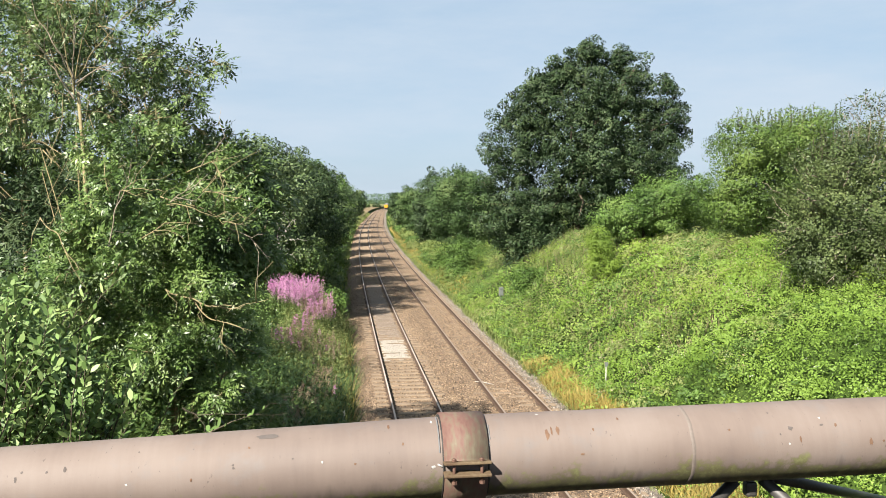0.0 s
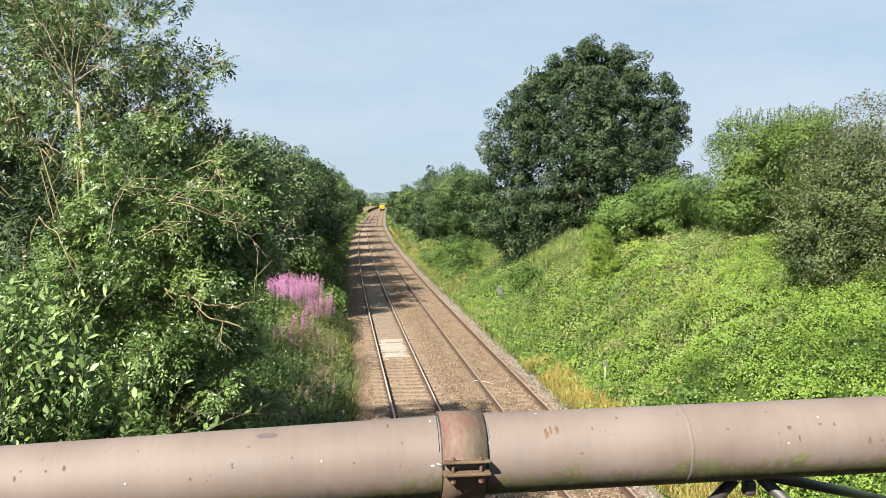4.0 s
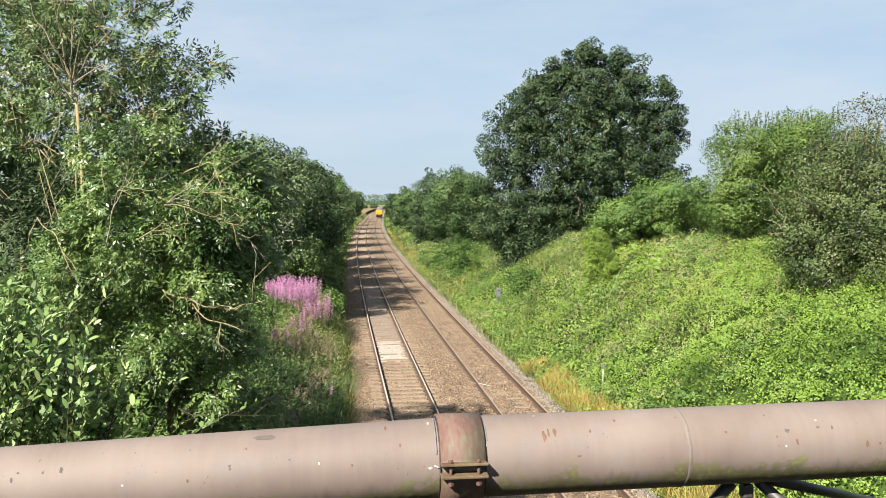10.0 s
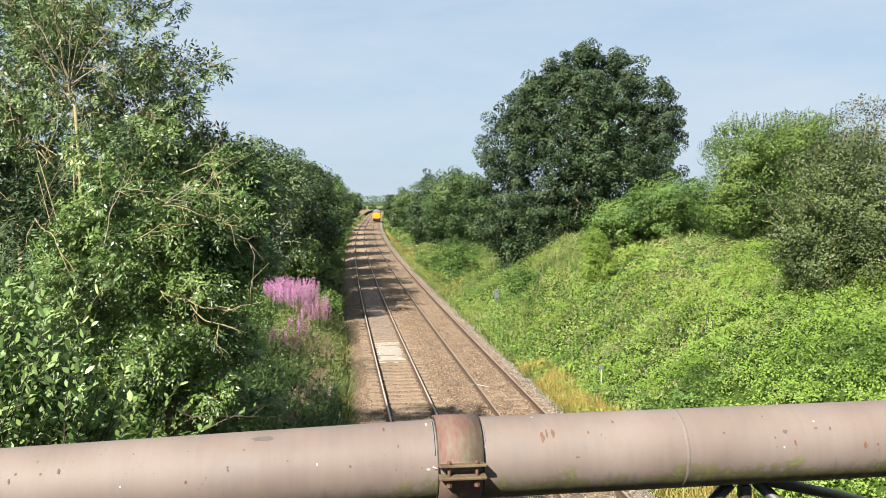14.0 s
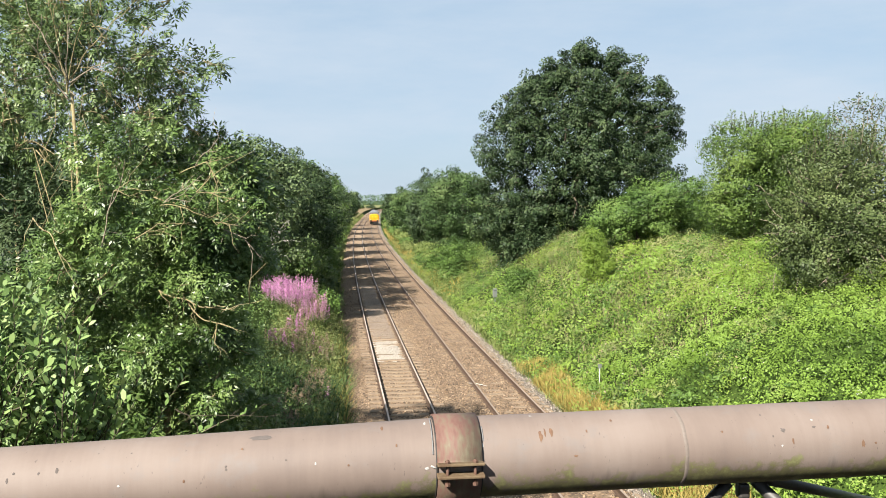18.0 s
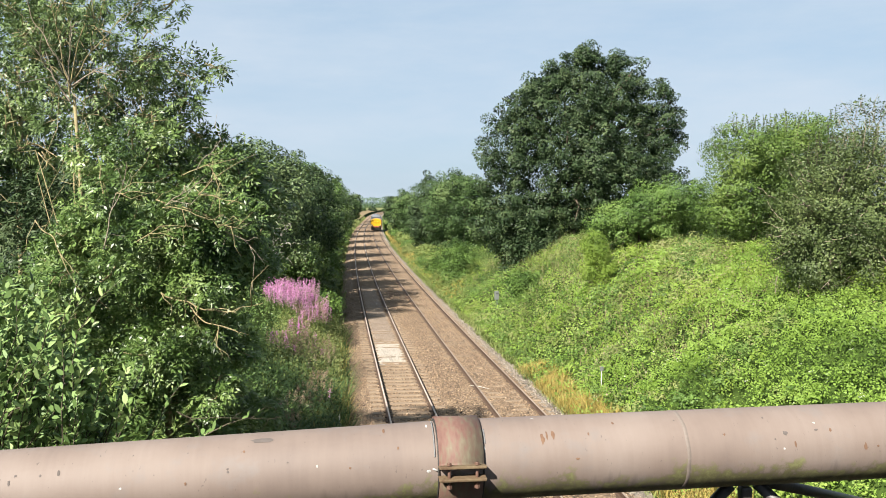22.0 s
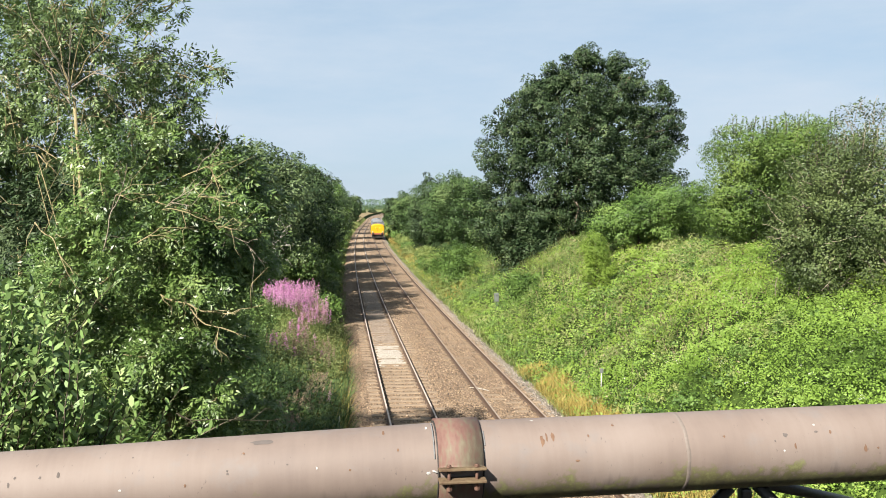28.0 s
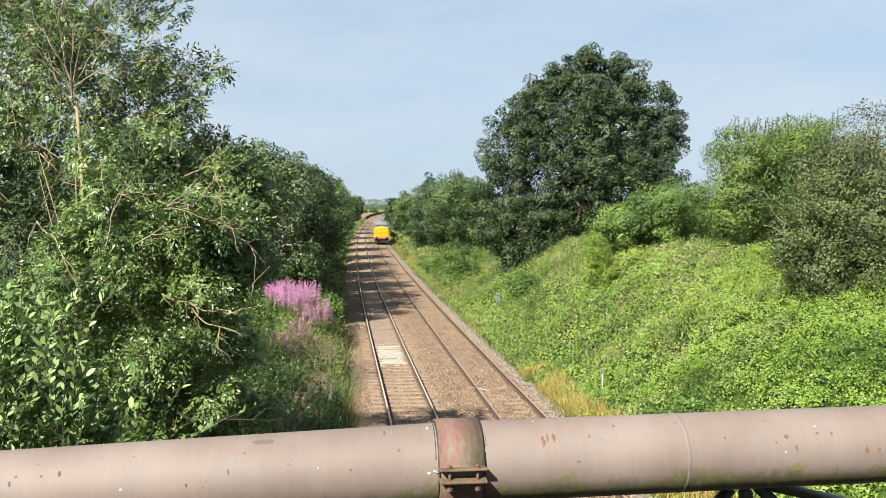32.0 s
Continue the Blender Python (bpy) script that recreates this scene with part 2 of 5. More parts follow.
def ballast_material(name, stops, stone=22.0):
    """Crushed stone: cells of about 45 mm with their own tone, dusted in larger patches."""
    m, n, l, b = shader(name)
    co, vo, nz = n.new("ShaderNodeTexCoord"), n.new("ShaderNodeTexVoronoi"), n.new("ShaderNodeTexNoise")
    vo.inputs["Scale"].default_value = stone
    nz.inputs["Scale"].default_value, nz.inputs["Detail"].default_value = 0.9, 6
    sep, add = n.new("ShaderNodeSeparateColor"), n.new("ShaderNodeMath")
    add.operation = "MULTIPLY_ADD"
    add.inputs[1].default_value = 0.6
    half = n.new("ShaderNodeMath")
    half.operation = "MULTIPLY"
    half.inputs[1].default_value = 0.45
    r = ramp(n, stops)
    bp = n.new("ShaderNodeBump")
    bp.inputs["Strength"].default_value, bp.inputs["Distance"].default_value = 1.0, 0.05
    bp.invert = True
    for node in (vo, nz):
        l.new(co.outputs["Object"], node.inputs["Vector"])
    l.new(vo.outputs["Color"], sep.inputs["Color"])
    l.new(sep.outputs[0], add.inputs[0])
    l.new(nz.outputs["Fac"], half.inputs[0])
    l.new(half.outputs[0], add.inputs[2])
    l.new(add.outputs[0], r.inputs["Fac"])
    l.new(r.outputs["Color"], b.inputs["Base Color"])
    l.new(vo.outputs["Distance"], bp.inputs["Height"])
    l.new(bp.outputs["Normal"], b.inputs["Normal"])
    b.inputs["Roughness"].default_value = 0.95
    return m


BROWN = [(0.1, (0.030, 0.0185, 0.0105)), (0.45, (0.119, 0.0765, 0.044)), (0.75, (0.210, 0.1415, 0.084)), (0.98, (0.335, 0.250, 0.168))]
GREY = [(0.1, (0.0608, 0.0476, 0.0367)), (0.45, (0.1583, 0.1279, 0.1006)), (0.75, (0.2309, 0.195, 0.1583)), (0.98, (0.3221, 0.2863, 0.2371))]
M_BALLAST, M_BALLASTGREY = ballast_material("brown_ballast", BROWN), ballast_material("grey_ballast", GREY)
M_SLURRY = ballast_material("pale_slurry", [(0.1, (0.2192, 0.1825, 0.1459)), (0.5, (0.3221, 0.2831, 0.234)), (0.95, (0.4017, 0.365, 0.3167))], 30)
M_DUST = ballast_material("dusty_ballast", [(0.1, (0.086, 0.061, 0.043)), (0.5, (0.182, 0.136, 0.099)), (0.95, (0.275, 0.214, 0.163))], 26)


def stone_material(name, stops):
    m, n, l, b = shader(name)
    geo, r = n.new("ShaderNodeNewGeometry"), ramp(n, stops)
    l.new(geo.outputs["Random Per Island"], r.inputs["Fac"])
    l.new(r.outputs["Color"], b.inputs["Base Color"])
    b.inputs["Roughness"].default_value = 0.95
    return m


M_STONES, M_STONESGREY = stone_material("brown_stone", BROWN), stone_material("grey_stone", GREY)


def pipe_material():
    """Faded pinkish-buff pipe paint: greyed blotches, runs down the sides, dark specks, algae where the underside stays damp."""
    m, n, l, b = shader("faded_pipe_paint")
    co = n.new("ShaderNodeTexCoord")

    def cloud(scale, detail, rough=0.55, stretch=(1, 1, 1)):
        mp, t = n.new("ShaderNodeMapping"), n.new("ShaderNodeTexNoise")
        mp.inputs["Scale"].default_value = stretch
        t.inputs["Scale"].default_value, t.inputs["Detail"].default_value, t.inputs["Roughness"].default_value = scale, detail, rough
        l.new(co.outputs["Object"], mp.inputs["Vector"])
        l.new(mp.outputs["Vector"], t.inputs["Vector"])
        return t.outputs["Fac"]

    def span(value, a, b0, c=0.0, d=1.0, clamp=True):
        r = n.new("ShaderNodeMapRange")
        r.clamp = clamp
        for key, v in (("From Min", a), ("From Max", b0), ("To Min", c), ("To Max", d)):
            r.inputs[key].default_value = v
        l.new(value, r.inputs["Value"])
        return r.outputs["Result"]

    def sums(op, a, b0):
        q = n.new("ShaderNodeMath")
        q.operation = op
        for k, v in enumerate((a, b0)):
            if isinstance(v, float):
                q.inputs[k].default_value = v
            else:
                l.new(v, q.inputs[k])
        return q.outputs[0]

    def blend(fac, a, b0):
        q = n.new("ShaderNodeMix")
        q.data_type = "RGBA"
        l.new(fac, q.inputs["Factor"])
        for key, v in (("A", a), ("B", b0)):
            if isinstance(v, tuple):
                q.inputs[key].default_value = (*v, 1)
            else:
                l.new(v, q.inputs[key])
        return q.outputs["Result"]

    blotch, runs, grit, fleck = cloud(2.2, 6), cloud(34, 5, 0.6, (1, 0.12, 0.12)), cloud(21, 8, 0.7), cloud(70, 3, 0.6, (1, 0.5, 0.5))
    tone = ramp(n, [(0.3, (0.0975, 0.0741, 0.064)), (0.5, (0.1248, 0.0959, 0.0811)), (0.7, (0.1482, 0.1186, 0.103))])
    l.new(sums("ADD", sums("MULTIPLY", blotch, 0.8), sums("MULTIPLY", runs, 0.2)), tone.inputs["Fac"])
    paint = tone.outputs["Color"]
    paint = blend(span(cloud(5.5, 6, 0.65), 0.56, 0.72, 0.0, 0.55), paint, (0.117, 0.1053, 0.1014))
    paint = blend(span(fleck, 0.68, 0.74, 0.0, 0.7), paint, (0.0546, 0.0429, 0.0374))
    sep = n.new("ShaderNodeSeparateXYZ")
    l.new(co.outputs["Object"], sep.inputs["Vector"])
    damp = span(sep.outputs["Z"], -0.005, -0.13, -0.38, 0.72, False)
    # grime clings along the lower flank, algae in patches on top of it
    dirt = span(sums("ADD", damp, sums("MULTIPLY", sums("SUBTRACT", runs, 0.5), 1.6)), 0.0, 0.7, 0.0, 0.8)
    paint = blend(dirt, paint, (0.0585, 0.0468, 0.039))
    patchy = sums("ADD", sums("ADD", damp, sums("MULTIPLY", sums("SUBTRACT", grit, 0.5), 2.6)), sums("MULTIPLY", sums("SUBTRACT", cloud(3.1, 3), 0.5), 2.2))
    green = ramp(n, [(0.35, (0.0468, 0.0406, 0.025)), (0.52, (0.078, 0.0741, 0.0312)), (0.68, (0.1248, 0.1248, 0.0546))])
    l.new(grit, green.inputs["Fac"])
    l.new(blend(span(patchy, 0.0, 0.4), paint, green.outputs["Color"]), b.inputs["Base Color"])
    bp = n.new("ShaderNodeBump")
    bp.inputs["Strength"].default_value, bp.inputs["Distance"].default_value = 0.22, 0.004
    l.new(grit, bp.inputs["Height"])
    l.new(bp.outputs["Normal"], b.inputs["Normal"])
    l.new(span(blotch, 0.3, 0.7, 0.62, 0.74), b.inputs["Roughness"])
    b.inputs["Specular IOR Level"].default_value = 0.4
    return m


M_PIPE = pipe_material()

# ---- building tools ----


def raw_mesh(name, verts, faces, material=None, smooth=False):
    me = bpy.data.meshes.new(name)
    me.from_pydata([tuple(v) for v in verts], [], faces)
    if material:
        me.materials.append(material)
    if smooth:
        me.polygons.foreach_set("use_smooth", [True] * len(me.polygons))
    me.update()
    return me


def soup(name, verts, corners, material):
    """A mesh of many separate faces with the same number of corners, from arrays."""
    count = len(verts) // corners
    me = bpy.data.meshes.new(name)
    me.vertices.add(len(verts))
    me.vertices.foreach_set("co", np.asarray(verts, dtype=np.float32).ravel())
    me.loops.add(count * corners)
    me.loops.foreach_set("vertex_index", np.arange(count * corners, dtype=np.int32))
    me.polygons.add(count)
    me.polygons.foreach_set("loop_start", np.arange(0, count * corners, corners, dtype=np.int32))
    me.update(calc_edges=True)
    me.materials.append(material)
    return me


def part(name, data, material, parent, label=""):
    """Links a mesh, or a bmesh, as one part of a thing."""
    if isinstance(data, bmesh.types.BMesh):
        me = bpy.data.meshes.new(name)
        data.to_mesh(me)
        data.free()
    else:
        me = data
    if material and not me.materials:
        me.materials.append(material)
    ob = new(name, me)
    ob.parent = parent
    if label:
        ob["label"] = label
    return ob


def thing(name, at, label, category, group="", kind=""):
    ob = new(name)
    ob.location = at
    ob.empty_display_size = 0.2
    return tagged(ob, label, category, group, kind)


def box(size, at=(0, 0, 0), bevel=0.0, rot=None, bm=None):
    bm = bm or bmesh.new()
    made = bmesh.ops.create_cube(bm, size=1.0)["verts"]
    m = Matrix.Translation(at) @ (rot.to_4x4() if rot else Matrix()) @ Matrix.Diagonal((*size, 1))
    bmesh.ops.transform(bm, matrix=m, verts=made)
    if bevel:
        edges = list({e for v in made for e in v.link_edges})
        bmesh.ops.bevel(bm, geom=edges, offset=bevel, segments=2, affect="EDGES", profile=0.5)
    return bm


def rod(a, b, r, sides=12, bm=None, r2=None):
    """A capped round bar from a to b."""
    bm = bm or bmesh.new()
    a, b = Vector(a), Vector(b)
    made = bmesh.ops.create_cone(bm, cap_ends=True, segments=sides, radius1=r, radius2=r if r2 is None else r2, depth=(b - a).length)["verts"]
    m = Matrix.Translation((a + b) / 2) @ (b - a).to_track_quat("Z", "Y").to_matrix().to_4x4()
    bmesh.ops.transform(bm, matrix=m, verts=made)
    return bm


def tube(points, radii, sides=7):
    """Vertices and faces of a tapered, bent tube."""
    pts = [Vector(p) for p in points]
    verts, faces = [], []
    for i, p in enumerate(pts):
        d = (pts[min(i + 1, len(pts) - 1)] - pts[max(i - 1, 0)]).normalized()
        s = d.cross(Vector((0.31, 0.87, 0.38))).normalized()
        t = d.cross(s)
        for k in range(sides):
            a = 2 * math.pi * k / sides
            verts.append(p + (s * math.cos(a) + t * math.sin(a)) * radii[i])
    for i in range(len(pts) - 1):
        for k in range(sides):
            a, b = i * sides + k, i * sides + (k + 1) % sides
            faces.append((a, b, b + sides, a + sides))
    faces.append(tuple(range(sides))[::-1])
    faces.append(tuple((len(pts) - 1) * sides + k for k in range(sides)))
    return verts, faces


def join_tubes(name, tubes, material):
    verts, faces = [], []
    for v, f in tubes:
        o = len(verts)
        verts += v
        faces += [tuple(i + o for i in q) for q in f]
    return raw_mesh(name, verts, faces, material, True)


def wander(rng, a, b, steps, bend):
    """A crooked line from a to b."""
    a, b = np.array(a, float), np.array(b, float)
    size = np.linalg.norm(b - a)
    pts = [a + (b - a) * i / steps for i in range(steps + 1)]
    for i in range(1, steps):
        pts[i] = pts[i] + rng.normal(0, bend * size, 3)
    return pts


def unit(v):
    return v / np.maximum(np.linalg.norm(v, axis=1, keepdims=True), 1e-6)


def leaf_quads(rng, at, lean, length, width, flat=0.6, spread=0.9, face=0.45):
    """Four-cornered folded leaves at the points; lean is the way each tends to point, flat how far they lie level."""
    n = len(at)
    axis = unit(unit(lean) + rng.normal(0, spread, (n, 3)))
    up = unit(np.tile([0.0, 0.0, 1.0], (n, 1)) * flat + unit(lean) * face + rng.normal(0, 0.4, (n, 3)))
    axis = unit(axis - up * np.sum(axis * up, axis=1, keepdims=True) * 0.8)      # blades turn their faces outward
    side = unit(np.cross(axis, up))
    normal = np.cross(side, axis)
    ln = (length * rng.uniform(0.65, 1.25, n))[:, None]
    wd = (width * rng.uniform(0.7, 1.2, n))[:, None]
    out = np.empty((n, 4, 3))
    out[:, 0] = at
    mid = at + axis * ln * 0.45 + normal * wd * 0.18
    out[:, 1] = mid + side * wd * 0.5
    out[:, 2] = at + axis * ln
    out[:, 3] = mid - side * wd * 0.5
    return out.reshape(-1, 3)


def oval_leaves(rng, at, lean, length, width, flat=0.6, spread=0.9):
    """Six-cornered oval leaves, cupped along the midrib, for what stands close."""
    n = len(at)
    axis = unit(unit(lean) + rng.normal(0, spread, (n, 3)))
    up = np.tile([-0.25, -0.35, 1.0], (n, 1)) * flat + unit(lean) * 0.6 + rng.normal(0, 0.4, (n, 3))
    side = unit(np.cross(axis, up))
    normal = np.cross(side, axis)
    ln = (length * rng.uniform(0.55, 1.2, n))[:, None]
    wd = (width * rng.uniform(0.7, 1.15, n))[:, None]
    out = np.empty((n, 6, 3))
    for k, (f, s, c) in enumerate(((0, 0, 0), (0.28, 0.42, 0.12), (0.68, 0.46, 0.06), (1.0, 0, -0.12), (0.68, -0.46, 0.06), (0.28, -0.42, 0.12))):
        out[:, k] = at + axis * ln * f + side * wd * s + normal * wd * c
    return out.reshape(-1, 3)


def compound_leaves(rng, at, lean, length, leaflet, pairs=3):
    """Feathered leaves: leaflets in pairs along a stalk, with one at the tip."""
    n = len(at)
    axis = unit(unit(lean) + rng.normal(0, 0.6, (n, 3)) + np.array([0, 0, -0.25]))
    up = np.tile([-0.3, -0.35, 0.65], (n, 1)) + unit(lean) * 0.75 + rng.normal(0, 0.45, (n, 3))      # turned to the sun
    side = unit(np.cross(axis, up))
    ln = (length * rng.uniform(0.7, 1.2, n))[:, None]
    out = []
    for k in range(pairs * 2 + 1):
        tip = k == pairs * 2
        s = 0.0 if tip else (1.0 if k % 2 else -1.0)
        base = at + axis * ln * (1.0 if tip else 0.3 + 0.65 * (k // 2) / pairs)
        d = unit(axis * (1.0 if tip else 0.55) + side * s + rng.normal(0, 0.15, (n, 3)) + np.array([0, 0, -0.2]))
        w = unit(np.cross(d, np.cross(side, axis) + rng.normal(0, 0.3, (n, 3))))
        q = np.empty((n, 4, 3))
        size = leaflet * rng.uniform(0.75, 1.2, (n, 1))
        q[:, 0], q[:, 2] = base, base + d * size
        q[:, 1], q[:, 3] = base + d * size * 0.42 + w * size * 0.165, base + d * size * 0.42 - w * size * 0.165
        out.append(q)
    return np.concatenate(out).reshape(-1, 3)


def crown_points(rng, count, centre, radius, clumps, clump, hollow=0.45, ragged=0.35, low=-1.0, squash=0.75, shell=0.35, core=0.0):
    """Points in uneven clumps that fill the outer part of a crown, and the way out of it at each."""
    c, r = np.array(centre, float), np.array(radius, float)
    d = unit(rng.normal(0, 1, (clumps * 3, 3)))
    d = d[d[:, 2] > low][:clumps]
    k = len(d)
    lump = np.array([noise.noise(Vector(v) * 1.7 + Vector(centre) * 3.1) + 0.5 * noise.noise(Vector(v) * 4.1 + Vector(centre)) for v in d])
    rad = (hollow + (1 - hollow) * rng.uniform(0, 1, k) ** 0.6) * (1 + ragged * lump)
    mids = c + d * r * rad[:, None]
    size = clump * rng.uniform(0.6, 1.3, k)
    pick = rng.choice(k, count, p=size ** 2 / np.sum(size ** 2))
    ball = unit(rng.normal(0, 1, (count, 3)))
    off = ball * (size[pick] * (shell + (1 - shell) * rng.uniform(0, 1, count) ** 0.5))[:, None]
    off[:, 2] *= squash
    pts = mids[pick] + off
    inner = int(count * core)                            # shaded leaves inside the crown
    if inner:
        pts[:inner] = c + unit(rng.normal(0, 1, (inner, 3))) * r * (hollow + 0.15) * rng.uniform(0.1, 1, (inner, 1)) ** 0.5
    out = unit(pts - c) * 0.6 + ball * 0.6
    return pts, out, mids


def tree(name, at, label, category, trunk_top, trunk_r, centre, radius, count, clumps, clump, leaf, width, leafmat, bark,
         seed, limbs=8, group="", hollow=0.45, ragged=0.35, low=-1.0, flat=0.6, feather=False, oval=False, lobes=None, twigs=0, lumpy=False, twigmat=None, core=0.12):
    """A tree or shrub: tapered trunk, limbs that reach into the clumps, and a crown of separate leaves. Its foot is at `at`."""
    rng = np.random.default_rng(seed)
    t = thing(name, at, label, category, group)
    base = np.array(at)
    c = np.array(centre) - base
    top = np.array(trunk_top) - base
    lobes = lobes or [(centre, radius, 1.0)]
    got = [crown_points(rng, int(count * w), np.array(lc) - base, lr, int(clumps * w), clump, hollow, ragged, low, 0.75, 0.7 if lumpy else 0.35, core) for lc, lr, w in lobes]
    pts, out, mids = (np.concatenate([g[i] for g in got]) for i in range(3))
    if oval:
        verts = oval_leaves(rng, pts, out, leaf, width, flat)
    elif feather:
        verts = compound_leaves(rng, pts, out, leaf, width)
    else:
        verts = leaf_quads(rng, pts, out, leaf, width, 0.3 if lumpy else flat, 2.0 if lumpy else 0.9, 1.5 if lumpy else 0.45)
    part("crown", soup("crown", verts, 6 if oval else 4, leafmat), None, t)
    line = wander(np.random.default_rng(seed + 900), (0, 0, -0.15), top, 6, 0.009)
    v, f = tube(line, [trunk_r * (1.25 if i == 0 else 1 - 0.09 * i) for i in range(7)], 10)
    part("trunk", raw_mesh("trunk", v, f, bark, True), None, t)
    order = rng.permutation(len(mids))
    for i in range(limbs):
        end = mids[order[i % len(order)]]
        start = line[4 + i % 3]
        if feather:                                      # slim stems fork at many heights
            k = 3 + (i * 7 % 30) / 10.0
            start = line[int(k)] + (line[min(int(k) + 1, 6)] - line[int(k)]) * (k % 1)
        way = wander(rng, start, end, 5, 0.07 if feather else 0.045)
        lr = trunk_r * (rng.uniform(0.11, 0.19) if feather else rng.uniform(0.3, 0.5))
        v, f = tube(way, [lr * (1 - 0.15 * j) for j in range(6)], 6)
        part("limb", raw_mesh("limb", v, f, bark, True), None, t)
    if twigs:
        bits, tw = [], (0.018 if trunk_r > 0.07 else 0.012 if trunk_r > 0.04 else 0.005)
        for i in range(twigs):
            a = mids[order[i % len(order)]]
            b = a + unit((a - c + rng.normal(0, 0.8, 3) + np.array([0, 0, 0.5]))[None])[0] * rng.uniform(0.5, 1.3) * clump
            bits.append(tube(wander(rng, a - (b - a) * 0.8, b, 3, 0.05), [tw, tw * 0.8, tw * 0.55, tw * 0.28], 4))
        part("twig_growth", join_tubes("twig_growth", bits, twigmat or bark), None, t)["kind"] = "stuff"
    return t


# ---- the line and the ground ----


def bend(y):
    """How far the line has swung to the right at a distance y along it: a long easy curve, a straight, then a turn behind the trees."""
    k = min(max((y - 35.5) / 213.5, 0.0), 1.0)
    return 5.622 * k * k + 0.05266 * max(0.0, y - 249.0) + 1.2e-4 * max(0.0, y - 400.0) ** 2


def bends(y):
    """The same for an array of distances."""
    return 5.622 * np.clip((y - 35.5) / 213.5, 0.0, 1.0) ** 2 + 0.05266 * np.maximum(0.0, y - 249.0) + 1.2e-4 * np.maximum(0.0, y - 400.0) ** 2


def bank_height(y):
    k = min(max((y - 90.0) / 170.0, 0.0), 1.0)
    return 4.8 + (0.7 - 4.8) * k * k * (3 - 2 * k)


def ground_z(x, y):
    u, h = x - bend(y), bank_height(y)
    if u > 7.4:
        rise = (u - 7.4) * 0.62
    elif u < 0.25:
        rise = (0.25 - u) * 0.68
    else:
        return -0.5
    soft = h * (1 - math.exp(-(rise / h) ** 1.6 * 1.15)) if rise < h * 2.5 else h
    lump = 0.22 * noise.noise(Vector((x * 0.35, y * 0.35, 0))) + 0.5 * noise.noise(Vector((x * 0.06, y * 0.06, 4)))
    swell = 0.0
    if u > 9.5 and y < 80:
        k = min((u - 9.5) / 4.5, 1.0)
        far = min(max((u - 17.0) / 6.0, 0.0), 1.0)
        off = min(max((y - 55.0) / 25.0, 0.0), 1.0)
        swell = 0.95 * k * k * (3 - 2 * k) * (1 - far) * (1 - off)
    return -0.5 + soft + lump * min(rise, 1.0) + swell


def steps(a, b, n):
    return [a + (b - a) * i / n for i in range(n + 1)]


def make_ground():
    us = [-2500, -1200, -500, -200, -90, -50] + steps(-35, -13, 11) + steps(-11.5, 22, 67) + steps(24, 40, 8) + [55, 90, 200, 500, 1200, 2500]
    ys = [-2500, -900, -300, -100, -50] + steps(-30, -5, 5) + steps(0, 90, 120) + steps(92, 320, 70) + steps(332, 720, 24) + [760, 900, 1400, 2600, 4500]
    verts, faces = [], []
    for y in ys:
        for u in us:
            x = u + bend(min(y, 760.0))
            verts.append((x, y, ground_z(x, y) if y < 730 else 0.2))
    w = len(us)
    for j in range(len(ys) - 1):
        for i in range(w - 1):
            a = j * w + i
            faces.append((a, a + 1, a + w + 1, a + w))
    me = raw_mesh("ground", verts, faces, M_SOIL, True)
    tagged(new("ground", me), "grassy earth of the railway cutting and the land around", "ground", kind="structure")


make_ground()


def bed_z(u, y):
    """Top of the ballast across the line: rail tops are at 0."""
    key = [(0.05, -0.52), (0.55, -0.27), (0.95, -0.185), (1.55, -0.18), (3.05, -0.18), (3.55, -0.16), (4.05, -0.10),
           (4.6, -0.155), (5.1, -0.17), (6.5, -0.17), (7.0, -0.17), (7.35, -0.27), (7.9, -0.5)]
    for (a, za), (b, zb) in zip(key, key[1:]):
        if u <= b:
            z = za + (zb - za) * (u - a) / (b - a)
            break
    amp = 0.03 if (1.0 < u < 3.5 or 4.5 < u < 7.1) else 0.06
    return z + amp * noise.noise(Vector((u * 2.2, y * 1.7, 1))) + amp * 0.5 * noise.noise(Vector((u * 6, y * 5, 2)))


def make_ballast():
    us = steps(0.05, 7.9, 52)
    ys = steps(-12, 70, 330) + steps(70.6, 420, 360) + steps(424, 700, 60)
    verts = [(u + bend(y), y, bed_z(u, y)) for y in ys for u in us]
    w, faces, mats = len(us), [], []
    for j in range(len(ys) - 1):
        for i in range(w - 1):
            a = j * w + i
            faces.append((a, a + 1, a + w + 1, a + w))
            mats.append(1 if us[i] > 6.95 else 0)
    me = raw_mesh("trackbed", verts, faces, M_BALLAST, True)
    me.materials.append(M_BALLASTGREY)
    me.polygons.foreach_set("material_index", mats)
    tagged(new("trackbed", me), "brown crushed-stone ballast under two railway tracks", "ballast", kind="structure")


make_ballast()


